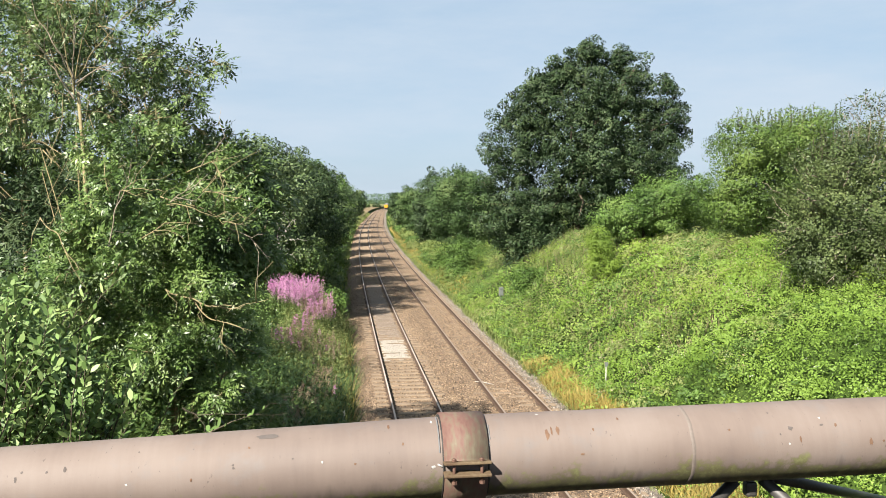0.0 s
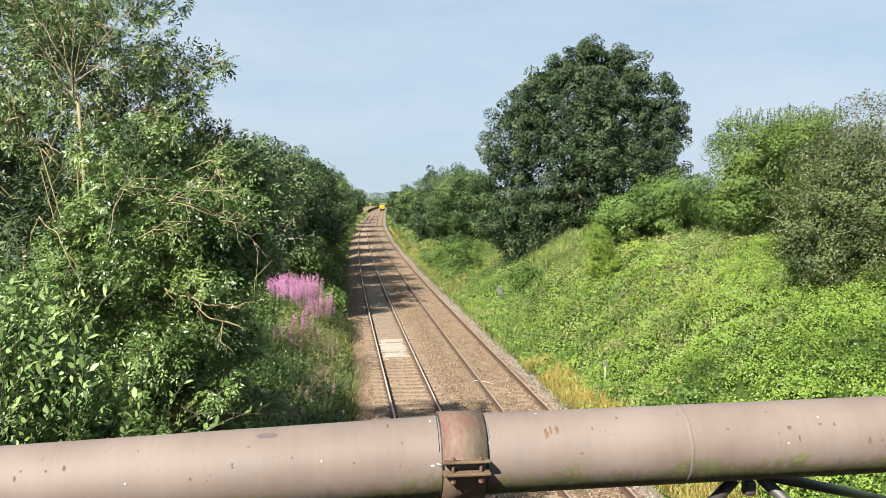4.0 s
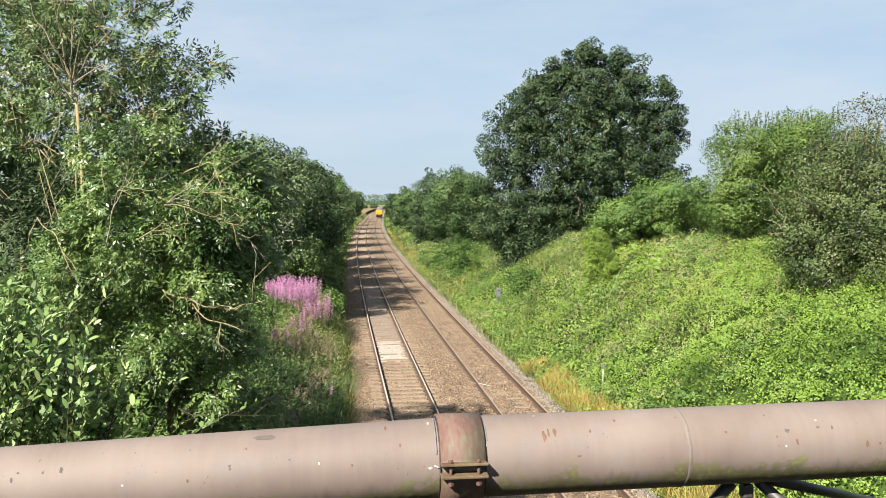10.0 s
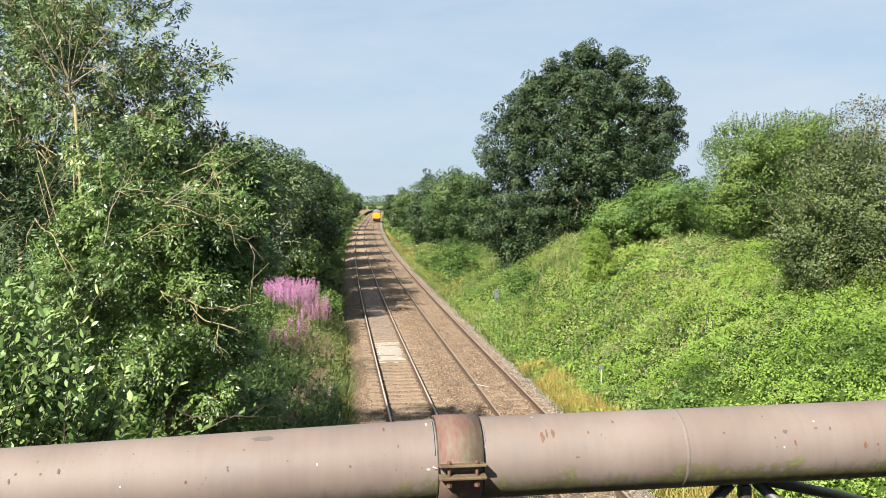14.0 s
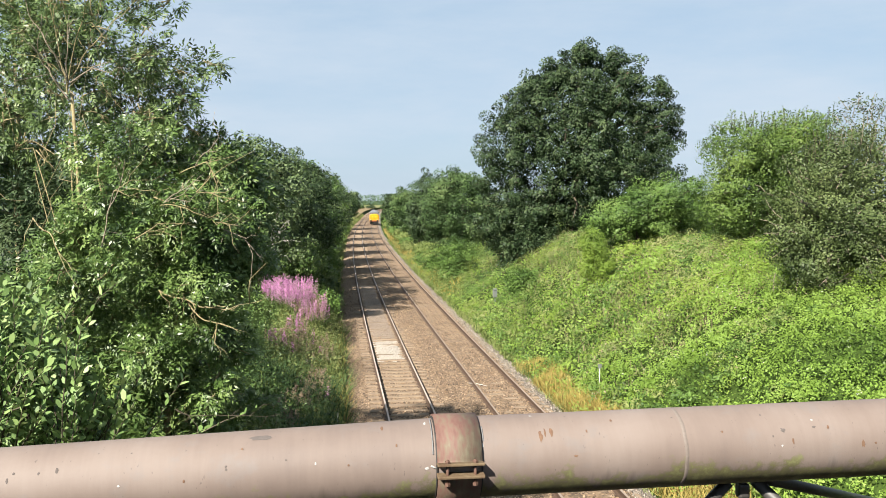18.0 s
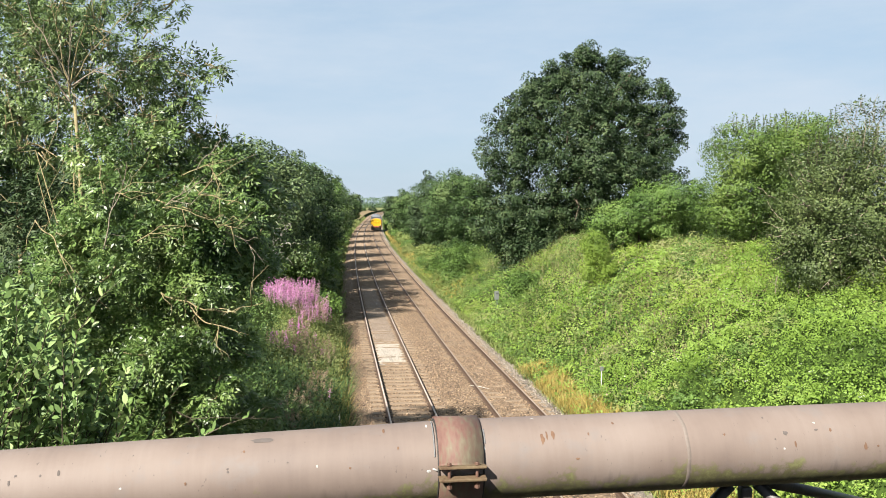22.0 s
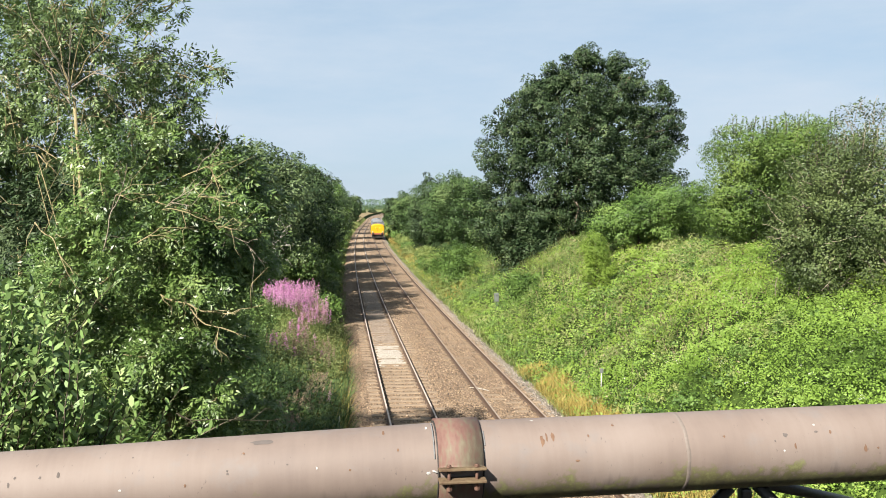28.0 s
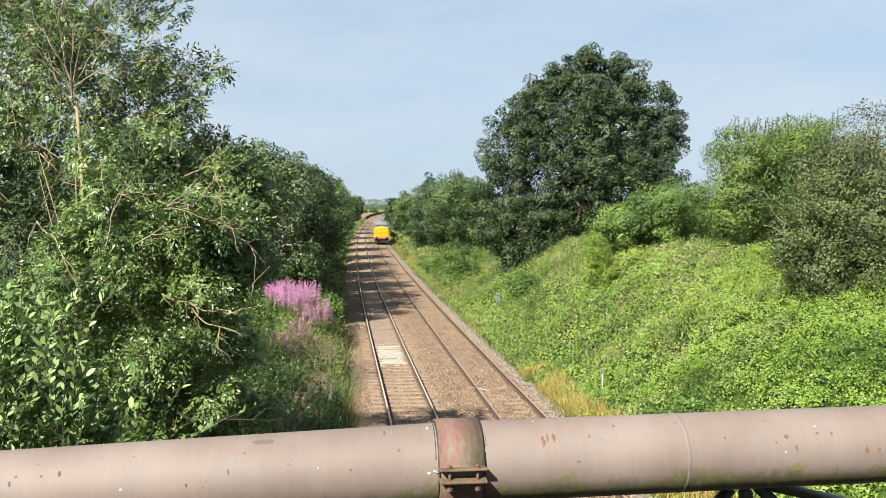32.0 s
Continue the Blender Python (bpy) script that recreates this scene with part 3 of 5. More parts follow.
def make_stones(name, count, u0, u1, y0, y1, seed, material, size=0.05):
    """Loose ballast stones: squashed octahedra lying on the bed, thicker towards the near end."""
    rng = np.random.default_rng(seed)
    u = rng.uniform(u0, u1, count)
    y = y0 + (y1 - y0) * rng.uniform(0, 1, count) ** 1.35
    z = np.array([bed_z(a, b) for a, b in zip(u, y)])
    at = np.stack([u + bends(y), y, z], 1)
    ax = unit(rng.normal(0, 1, (count, 3)))
    bx = unit(np.cross(ax, rng.normal(0, 1, (count, 3))))
    cx = np.cross(ax, bx)
    s = (size * rng.uniform(0.35, 0.75, count))[:, None]
    p = [at + ax * s, at - ax * s, at + bx * s * 0.8, at - bx * s * 0.8, at + cx * s * 0.65, at - cx * s * 0.65]
    verts = np.stack(p, 1).reshape(-1, 3)
    tri = np.array([(0, 2, 4), (2, 1, 4), (1, 3, 4), (3, 0, 4), (2, 0, 5), (1, 2, 5), (3, 1, 5), (0, 3, 5)])
    idx = (np.arange(count)[:, None, None] * 6 + tri[None]).reshape(-1)
    me = bpy.data.meshes.new(name)
    me.vertices.add(len(verts))
    me.vertices.foreach_set("co", verts.astype(np.float32).ravel())
    me.loops.add(len(idx))
    me.loops.foreach_set("vertex_index", idx.astype(np.int32))
    me.polygons.add(len(idx) // 3)
    me.polygons.foreach_set("loop_start", np.arange(0, len(idx), 3, dtype=np.int32))
    me.update(calc_edges=True)
    me.materials.append(material)
    return tagged(new(name, me), "loose crushed ballast stones beside the rails", "ballast stones", kind="stuff")


make_stones("ballast_stones", 24000, 0.35, 6.95, 15, 66, 11, M_STONES, 0.062)
make_stones("shoulder_stones", 5000, 6.9, 7.8, 15, 62, 12, M_STONESGREY, 0.062)


def make_patch(name, u0, u1, y0, y1, top, material, label):
    """A thin spread of fines that hides the sleepers between two rails, ragged at its ends."""
    us, ys = steps(u0, u1, 14), steps(y0, y1, int((y1 - y0) * 8))
    verts, faces = [], []
    for y in ys:
        for u in us:
            edge = min(u - u0, u1 - u, (y - y0) * 0.22, (y1 - y) * 0.1) + 0.06 * noise.noise(Vector((u * 5, y * 3, 7))) + 0.1 * noise.noise(Vector((u * 1.6, y * 1.1, 9)))
            verts.append((u + bend(y), y, top - 0.05 + min(0.05, edge * 0.3) + 0.010 * noise.noise(Vector((u * 3, y * 3, 5)))))
    w = len(us)
    for j in range(len(ys) - 1):
        for i in range(w - 1):
            a = j * w + i
            faces.append((a, a + 1, a + w + 1, a + w))
    tagged(new(name, raw_mesh(name, verts, faces, material, True)), label, "slurry patch")


make_patch("slurry_patch", 1.76, 3.02, 36.4, 42.2, -0.136, M_SLURRY, "pale dried slurry patch on the ballast between two rails")
make_patch("dusty_patch", 1.76, 3.02, 42.0, 70.0, -0.141, M_DUST, "brown dusty ballast spread between two rails")

# ---- the pipe over the line ----
PIPE_Y, PIPE_Z, PIPE_R = 3.34, 5.777, 0.16


def ring(bm, x0, x1, r, sides=48, arc=(0, 360), thick=0.0, dz=0.0):
    """A band round the pipe from x0 to x1; angles count from the camera's side, up first."""
    a0, a1 = arc
    closed = a1 - a0 >= 359
    n = sides if closed else max(3, int(sides * (a1 - a0) / 360))
    loops = []
    for x, rad in ((x0, r), (x1, r), (x1, r - thick), (x0, r - thick)) if thick else ((x0, r), (x1, r)):
        row = []
        for k in range(n if closed else n + 1):
            a = radians(a0 + (a1 - a0) * k / n)
            row.append(bm.verts.new((x, -rad * math.cos(a), rad * math.sin(a) + dz)))
        loops.append(row)
    m = len(loops[0])
    pairs = [(0, 1), (1, 2), (2, 3), (3, 0)] if thick else [(0, 1)]
    for p, q in pairs:
        for k in range(m if closed else m - 1):
            bm.faces.new((loops[p][k], loops[p][(k + 1) % m], loops[q][(k + 1) % m], loops[q][k]))
    if thick and not closed:
        bm.faces.new([l[0] for l in loops][::-1])
        bm.faces.new([l[-1] for l in loops])
    return bm


def smooth(bm):
    bm.normal_update()
    for f in bm.faces:
        f.smooth = True
    return bm


EAST, WEST = pose(0.46, 0, 0, 0, -0.6, 0), pose(0.46, 0, 0, 0, -2.1, 0)      # two lengths that meet, a little out of line, in the clamp


def patch(x, angle, half_x, half_s, lift, rng):
    """A thin ragged patch that hugs the pipe."""
    bm = bmesh.new()
    edge = []
    n = 11
    for k in range(n):
        a = 2 * math.pi * k / n
        q = rng.uniform(0.65, 1.15)
        t = radians(angle) + half_s * q * math.sin(a) / PIPE_R
        edge.append(bm.verts.new((x + half_x * q * math.cos(a), -(PIPE_R + lift) * math.cos(t), (PIPE_R + lift) * math.sin(t))))
    t = radians(angle)
    mid = bm.verts.new((x, -(PIPE_R + lift * 1.8) * math.cos(t), (PIPE_R + lift * 1.8) * math.sin(t)))
    for k in range(n):
        bm.faces.new((mid, edge[k], edge[(k + 1) % n]))
    bmesh.ops.recalc_face_normals(bm, faces=bm.faces)
    return bm


# rust (r), dark (d) and white (w) marks: place along the pipe, angle up from the road side, half sizes
MARKS = """
r 0.797 41 0.013 0.030
r 0.841 47 0.011 0.026
r 0.817 46 0.006 0.023
r 0.986 45 0.006 0.010
r 1.096 62 0.007 0.010
w 0.779 83 0.008 0.007
d 1.730 60 0.006 0.006
w 1.938 47 0.007 0.006
d 1.936 36 0.011 0.007
r 1.997 35 0.007 0.014
r 2.138 9 0.010 0.021
r 1.836 17 0.007 0.016
w 1.786 11 0.006 0.006
r 2.192 9 0.007 0.007
d -1.012 38 0.007 0.016
d -1.075 36 0.006 0.007
d -1.182 29 0.007 0.012
d -1.162 38 0.006 0.006
r -0.348 50 0.007 0.007
d -0.405 23 0.007 0.006
d -0.407 27 0.006 0.006
r 0.183 71 0.008 0.016
w -0.076 22 0.006 0.007
w 0.352 76 0.006 0.014
w 0.345 5 0.012 0.007
r 0.929 11 0.014 0.006
d 1.753 25 0.006 0.006
r 0.233 39 0.006 0.009
r 0.047 17 0.007 0.007
d -0.754 56 0.005 0.005
r 1.543 35 0.006 0.008
w 0.564 31 0.005 0.012
d 1.353 63 0.005 0.005
r -0.559 12 0.007 0.009
d -0.186 30 0.005 0.005
w -0.792 12 0.007 0.006
"""


def make_pipe():
    t = thing("water_pipe", (0, PIPE_Y, PIPE_Z), "large faded pinkish-buff painted pipe crossing above the railway", "pipe")
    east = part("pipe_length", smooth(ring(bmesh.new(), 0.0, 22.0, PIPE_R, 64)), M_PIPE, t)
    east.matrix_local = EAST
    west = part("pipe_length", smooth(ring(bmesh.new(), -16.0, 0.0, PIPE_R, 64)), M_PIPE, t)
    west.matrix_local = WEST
    bm = bmesh.new()
    for k in range(6):
        r0, r1 = (PIPE_R + 0.0017 * math.sin(math.pi * j / 6) - 0.0004 for j in (k, k + 1))
        n, x0, x1 = 64, 0.916 + 0.003 * k, 0.919 + 0.003 * k
        rows = [[bm.verts.new((x + 0.001 * math.sin(9 * a), -r * math.cos(a), r * math.sin(a))) for a in (2 * math.pi * i / n for i in range(n))] for x, r in ((x0, r0), (x1, r1))]
        for i in range(n):
            bm.faces.new((rows[0][i], rows[0][(i + 1) % n], rows[1][(i + 1) % n], rows[1][i]))
    seam = part("weld_seam", smooth(bm), M_SEAM, t, "raised weld seam round the pipe")
    seam.matrix_local = EAST
    rng = np.random.default_rng(31)
    for row in MARKS.split("\n"):
        if not row.strip():
            continue
        kind, *v = row.split()
        x, ang, hx, hs = (float(k) for k in v)
        nm, mat, lab = {"r": ("rust_chip", M_CHIP, "bare rusty chip in the paint"), "d": ("dark_mark", M_GRIME, "dark spot on the paint"), "w": ("bird_dropping", M_DROP, "white bird dropping")}[kind]
        ob = part(nm, patch(x - 0.46, ang, hx * 0.75, hs * 0.8, 0.0009, rng), mat, t, lab)
        ob.matrix_local = EAST if x > 0.46 else WEST
    for x, ang, hx, hs in ((-0.28, 68, 0.05, 0.014), (1.80, 33, 0.011, 0.011)):
        part("dark_mark", patch(x - 0.46, ang, hx, hs, 0.0009, rng), M_GRIME, t, "bluish-grey scuff on the paint").matrix_local = EAST if x > 0.46 else WEST
    return t


make_pipe()


def make_clamp():
    t = thing("pipe_clamp", (0.470, PIPE_Y, PIPE_Z), "rusty red two-part bolted clamp round the pipe", "clamp")
    w, r = 0.087, PIPE_R + 0.014
    part("upper_band", smooth(ring(bmesh.new(), -w, w, r, 64, (8, 205), 0.011)), M_CLAMP, t, "rusty red painted upper band")
    part("lower_band", smooth(ring(bmesh.new(), -w * 0.97, w * 0.97, r, 64, (-150, -5), 0.011)), M_CLAMP, t, "dark rusty lower band")
    for ang, mat, nm in ((9, M_CLAMPEAR, "upper_flange"), (-4, M_CLAMPEAR, "lower_flange")):
        a = radians(ang)
        d = Vector((0, -math.cos(a), math.sin(a)))
        rot = Matrix.Rotation(-a, 3, "X")
        part(nm, box((2 * w + 0.008, 0.05, 0.011), d * (r + 0.018), 0.003, rot), mat, t)
    a = radians(2.5)
    d = Vector((0, -math.cos(a), math.sin(a)))
    n = Vector((0, -math.sin(-a), math.cos(a)))
    for x in (-0.052, 0.055):
        o = Vector((x, 0, 0)) + d * (r + 0.022)
        bolt = part("bolt", smooth(rod(o - n * 0.056, o + n * 0.040, 0.0065, 10)), M_BOLT, t, "rusty clamp bolt")
        part("nut", rod(o - n * 0.058, o - n * 0.046, 0.0115, 6), M_BOLT, bolt)
        part("bolt_head", rod(o + n * 0.030, o + n * 0.037, 0.0105, 6), M_BOLT, bolt)
    for x in (-w - 0.004, w - 0.002):
        part("gasket", smooth(ring(bmesh.new(), x, x + 0.006, PIPE_R + 0.006, 48, (0, 360), 0.012)), M_BLACK, t, "dark rubber gasket edge")
    for x, arc in ((-w - 0.017, (22, 88)), (w + 0.008, (38, 62))):
        part("sealant_bead", smooth(ring(bmesh.new(), x, x + 0.005, PIPE_R + 0.002, 64, arc, 0.004)), M_SEALANT, t, "pale cracked sealant beside the band")
    part("loose_stud", smooth(rod((-w - 0.024, -PIPE_R * 0.99, 0.018), (-w - 0.004, -PIPE_R * 1.02, 0.010), 0.0035, 8)), M_DROP, t, "small pale stud beside the band")
    return t


make_clamp()


def make_truss():
    t = thing("pipe_truss", (0, PIPE_Y, PIPE_Z - 0.002), "grey tubular steel lattice that carries the pipe", "truss")
    low = -1.05
    for y, z in ((-0.02, low - 0.12), (1.1, low * 0.68)):
        part("bottom_chord", smooth(rod((-14, y, z), (18, y, z), 0.035, 10)), M_STEEL, t)
    pitch = 2.4
    for i in range(-6, 7):
        x = 1.70 + (i * pitch)
        part("node_block", box((0.05, 0.05, 0.065), (x, 0, -PIPE_R - 0.026), 0.012), M_STEEL, t)
        for sx, sy, dx, y, z in ((-0.065, 0.0, -1.02, -0.02, low - 0.12), (0.055, 0.0, 1.1, -0.02, low - 0.12), (0.085, 0.04, 1.36, 1.1, low * 0.68)):
            a = Vector((x + sx, sy, -PIPE_R + 0.012))
            b = Vector((x + sx + dx, y, z))
            v, f = tube([a, (a + b) / 2, b], [0.025, 0.025, 0.024], 12)
            part("strut", raw_mesh("strut", v, f, M_STEEL, True), None, t)
    for x in (-13.0, 16.5):
        part("pier", box((0.5, 1.1, 5.0), (x, 0, low - 2.53), 0.03), M_SLEEPER, t, "plain concrete end pier")
    return t


make_truss()


def make_bridge():
    t = thing("road_bridge", (0, 0, 0), "brick and tarmac road bridge over the railway", "bridge", kind="structure")
    part("deck", box((34, 7.0, 0.55), (3, -2.2, 4.85), 0.02), M_TARMAC, t)
    for y, z in ((1.1, 5.45), (-5.5, 5.58)):
        part("parapet", box((34, 0.36, 1.0), (3, y, z), 0.02), M_BRICK, t)
    for x in (-3.2, 11.0):
        part("abutment", box((1.0, 7.0, 5.6), (x, -2.2, 1.78), 0.02), M_BRICK, t)
    return t


make_bridge()

# ---- tracks ----
RAIL_HALF = 0.7525


def rail_mesh(name, centre, side, head):
    """One rail: foot, web and head swept along the line to where the trees close in."""
    prof = [(-0.07, -0.159), (0.07, -0.159), (0.07, -0.148), (0.012, -0.13), (0.012, -0.045), (0.036, -0.036), (0.036, -0.008), (0.028, 0.0),
            (-0.028, 0.0), (-0.036, -0.008), (-0.036, -0.036), (-0.012, -0.045), (-0.012, -0.13), (-0.07, -0.148)]
    ys = steps(-12, 60, 12) + steps(64, 700, 150)
    verts, faces, mats = [], [], []
    for y in ys:
        for px, pz in prof:
            verts.append((centre + side * RAIL_HALF + bend(y) + px, y, pz))
    w = len(prof)
    for j in range(len(ys) - 1):
        for i in range(w):
            a, b = j * w + i, j * w + (i + 1) % w
            faces.append((a, b, b + w, a + w))
            mats.append(1 if i == 7 else 0)
    me = raw_mesh(name, verts, faces, M_RAIL)
    me.materials.append(head)
    me.polygons.foreach_set("material_index", mats)
    return me


def sleeper_mesh():
    bm = box((2.5, 0.26, 0.20), (0, 0, -0.10), 0.02)
    me = bpy.data.meshes.new("sleeper")
    bm.to_mesh(me)
    bm.free()
    me.materials.append(M_SLEEPER)
    return me


SLEEPER = sleeper_mesh()


def make_track(name, centre, head, label, top):
    t = thing(name, (0, 0, 0), label, "railway track")
    for side in (-1, 1):
        part("rail", rail_mesh("rail", centre, side, head), None, t)
    rng = np.random.default_rng(int(centre * 10))
    y, count = 14.0, 0
    clips = bmesh.new()
    while y < 197 and count < 300:
        s = new("sleeper", SLEEPER)
        s.parent = t
        s.matrix_local = pose(centre + bend(y) + rng.normal(0, 0.015), y, top + rng.normal(0, 0.008), rng.normal(0, 0.5), rng.normal(0, 0.3), rng.normal(0, 0.5) - math.degrees(math.atan(bend(y + 0.5) - bend(y - 0.5))))
        if y < 75:
            for side in (-1, 1):
                for dx in (-0.1, 0.1):
                    box((0.06, 0.08, 0.035), (centre + side * RAIL_HALF + dx + bend(y), y, top + 0.015), 0, None, clips)
        y += 0.63
        count += 1
    part("rail_fastening", clips, M_RAIL, t, "rusty steel rail clips")["kind"] = "stuff"
    return t


make_track("railway_track", 2.389, M_HEAD, "railway track with shiny rails on concrete sleepers", -0.150)
make_track("railway_track", 5.886, M_HEADDULL, "railway track with brown rusty rails in ballast", -0.173)

# ---- the locomotive ----


def loft(sections, material_smooth=True):
    """A closed skin through cross-sections given as (y, [(x, z), ...])."""
    bm = bmesh.new()
    rows = [[bm.verts.new((x, y, z)) for x, z in sec] for y, sec in sections]
    n = len(rows[0])
    for a, b in zip(rows, rows[1:]):
        for k in range(n):
            bm.faces.new((a[k], a[(k + 1) % n], b[(k + 1) % n], b[k]))
    bm.faces.new(rows[0][::-1])
    bm.faces.new(rows[-1])
    bmesh.ops.recalc_face_normals(bm, faces=bm.faces)
    return bm


def outline(half, low, shoulder, top, crown=0.0):
    """Body section: straight sides, rounded shoulders, arched roof."""
    pts = [(-half, low), (-half, shoulder)]
    for k in range(1, 8):
        a = math.pi * k / 8
        pts.append((-half * 0.98 * math.cos(a), shoulder + (top - shoulder) * math.sin(a) ** 0.8))
    pts += [(half, shoulder), (half, low)]
    return pts


def make_loco():
    t = thing("diesel_locomotive", (5.886, 145, 0), "diesel locomotive with a yellow nose and lit headlights", "locomotive")
    part("body", loft([(2.15, outline(1.35, 1.05, 2.95, 3.78)), (16.6, outline(1.35, 1.05, 2.95, 3.78))]), M_LOCOBLUE, t, "orange-brown side body")
    part("roof", loft([(2.2, outline(1.3, 3.0, 3.1, 3.82)), (16.5, outline(1.3, 3.0, 3.1, 3.82))]), M_LOCOGREY, t, "grey roof")
    for k, y in enumerate((7.5, 11.0)):
        part("exhaust_fan", smooth(rod((0, y, 3.78), (0, y, 3.92), 0.55, 20)), M_LOCOGREY, t)
    for flip in (0, 1):
        e = new("cab_end")
        e.parent = t
        e.matrix_local = pose(0, 18.75 if flip else 0, 0, 0, 0, 180 if flip else 0)
        nose = loft([(0.55, outline(1.18, 1.0, 2.2, 2.72)), (0.68, outline(1.26, 0.98, 2.25, 2.86)), (0.95, outline(1.31, 0.98, 2.3, 2.95)), (1.8, outline(1.34, 0.98, 2.3, 2.98)), (2.3, outline(1.34, 0.98, 2.3, 2.98))])
        part("nose", nose, M_YELLOW, e, "yellow rounded nose")
        part("cab", loft([(1.72, outline(1.28, 2.3, 3.0, 3.35)), (2.05, outline(1.3, 2.3, 3.05, 3.74)), (2.5, outline(1.33, 2.3, 3.0, 3.80))]), M_LOCOGREY, e, "grey cab front and roof")
        for x in (-0.62, 0.62):
            part("windscreen", box((1.02, 0.03, 0.42), (x, 1.80, 3.25), 0.02, Matrix.Rotation(radians(-38), 3, "X")), M_GLASS, e)
            lamp = part("headlight", smooth(rod((x * 0.68, 0.515, 2.12), (x * 0.68, 0.60, 2.12), 0.17, 18)), M_YELLOW, e)
            part("lens", smooth(rod((x * 0.68, 0.505, 2.12), (x * 0.68, 0.52, 2.12), 0.10, 18)), M_LAMP, lamp, "glowing headlight lens")
            part("marker_light", smooth(rod((x * 1.6, 0.50, 1.36), (x * 1.6, 0.62, 1.36), 0.12, 12)), M_PALE, e, "pale round marker light")
            buf = part("buffer", smooth(rod((x * 1.40, 0.05, 1.05), (x * 1.40, 0.5, 1.05), 0.11, 14)), M_BLACK, e)
            part("buffer_head", smooth(rod((x * 1.40, 0.0, 1.05), (x * 1.40, 0.06, 1.05), 0.23, 18)), M_BLACK, buf)
        part("nose_badge", smooth(rod((0, 0.50, 1.72), (0, 0.56, 1.72), 0.08, 16)), M_BLACK, e, "dark round nose badge")
        part("bufferbeam", box((2.5, 0.35, 0.36), (0, 0.6, 0.98), 0.04), M_BEAM, e, "faded red bufferbeam")
        part("coupling_hook", box((0.09, 0.35, 0.22), (0, 0.32, 0.98), 0.03), M_BLACK, e)
        for x in (-0.55, -0.32, 0.35, 0.6):
            v, f = tube([(x, 0.42, 0.98), (x, 0.26, 0.8), (x * 0.95, 0.3, 0.5)], [0.03, 0.03, 0.03], 6)
            part("brake_hose", raw_mesh("brake_hose", v, f, M_BLACK), None, e)
        part("snowplough", box((2.3, 0.12, 0.42), (0, 0.55, 0.40), 0.03, Matrix.Rotation(radians(12), 3, "X")), M_BLACK, e)
        # bogie with three axles
        part("bogie_frame", box((2.3, 4.6, 0.35), (0, 4.2, 0.72), 0.06), M_BLACK, e)
        for y in (2.15, 4.2, 6.25):
            for x in (-0.7525, 0.7525):
                part("wheel", smooth(rod((x - 0.07, y, 0.55), (x + 0.07, y, 0.55), 0.55, 24)), M_BLACK, e)
    part("fuel_tank", box((2.3, 3.4, 0.6), (0, 9.4, 0.75), 0.08), M_BLACK, t)
    return t


LOCO = make_loco()


def loco_pose(t):
    """Front of the locomotive on the right-hand track, slowing as it nears."""
    s = 32.0 - t
    y = 144.4 + s * (5.48 + s * (-0.0564 + s * 0.00805))
    x, x2 = 5.886 + bend(y), 5.886 + bend(y + 15.0)
    return pose(x, y, 0.0, 0, 0, -math.degrees(math.atan2(x2 - x, 15.0)))


# ---- lineside things ----


def make_cabinet():
    x, y = 9.6, 50.5
    z = ground_z(x, y)
    t = thing("lineside_cabinet", (x, y, z), "small grey metal lineside cabinet on a post in brambles", "cabinet")
    part("post", box((0.1, 0.1, 0.9), (0, 0, 0.35), 0.01), M_BOXGREY, t)
    c = part("case", box((0.26, 0.24, 0.54), (0, 0, 0.92), 0.02), M_BOXGREY, t)
    part("door", box((0.22, 0.012, 0.48), (0, -0.124, 0.92), 0.004), M_BOXGREY, c)
    part("label_plate", box((0.16, 0.006, 0.04), (0, -0.134, 1.07), 0.002), M_BLACK, c)


def make_marker():
    x, y = 9.3, 29.0
    z = ground_z(x, y)
    t = thing("marker_post", (x, y, z), "thin pale post with a small plate among dry grass", "post")
    part("shaft", smooth(rod((0, 0, -0.1), (0, 0, 0.95), 0.016, 10)), M_PALE, t)
    part("plate", box((0.13, 0.02, 0.16), (0, -0.03, 1.0), 0.006), M_BOXGREY, t, "small grey plate")


make_cabinet()
make_marker()


# ---- trees and shrubs on the right ----
def foot(x, y):
    return (x, y, ground_z(x, y) - 0.05)


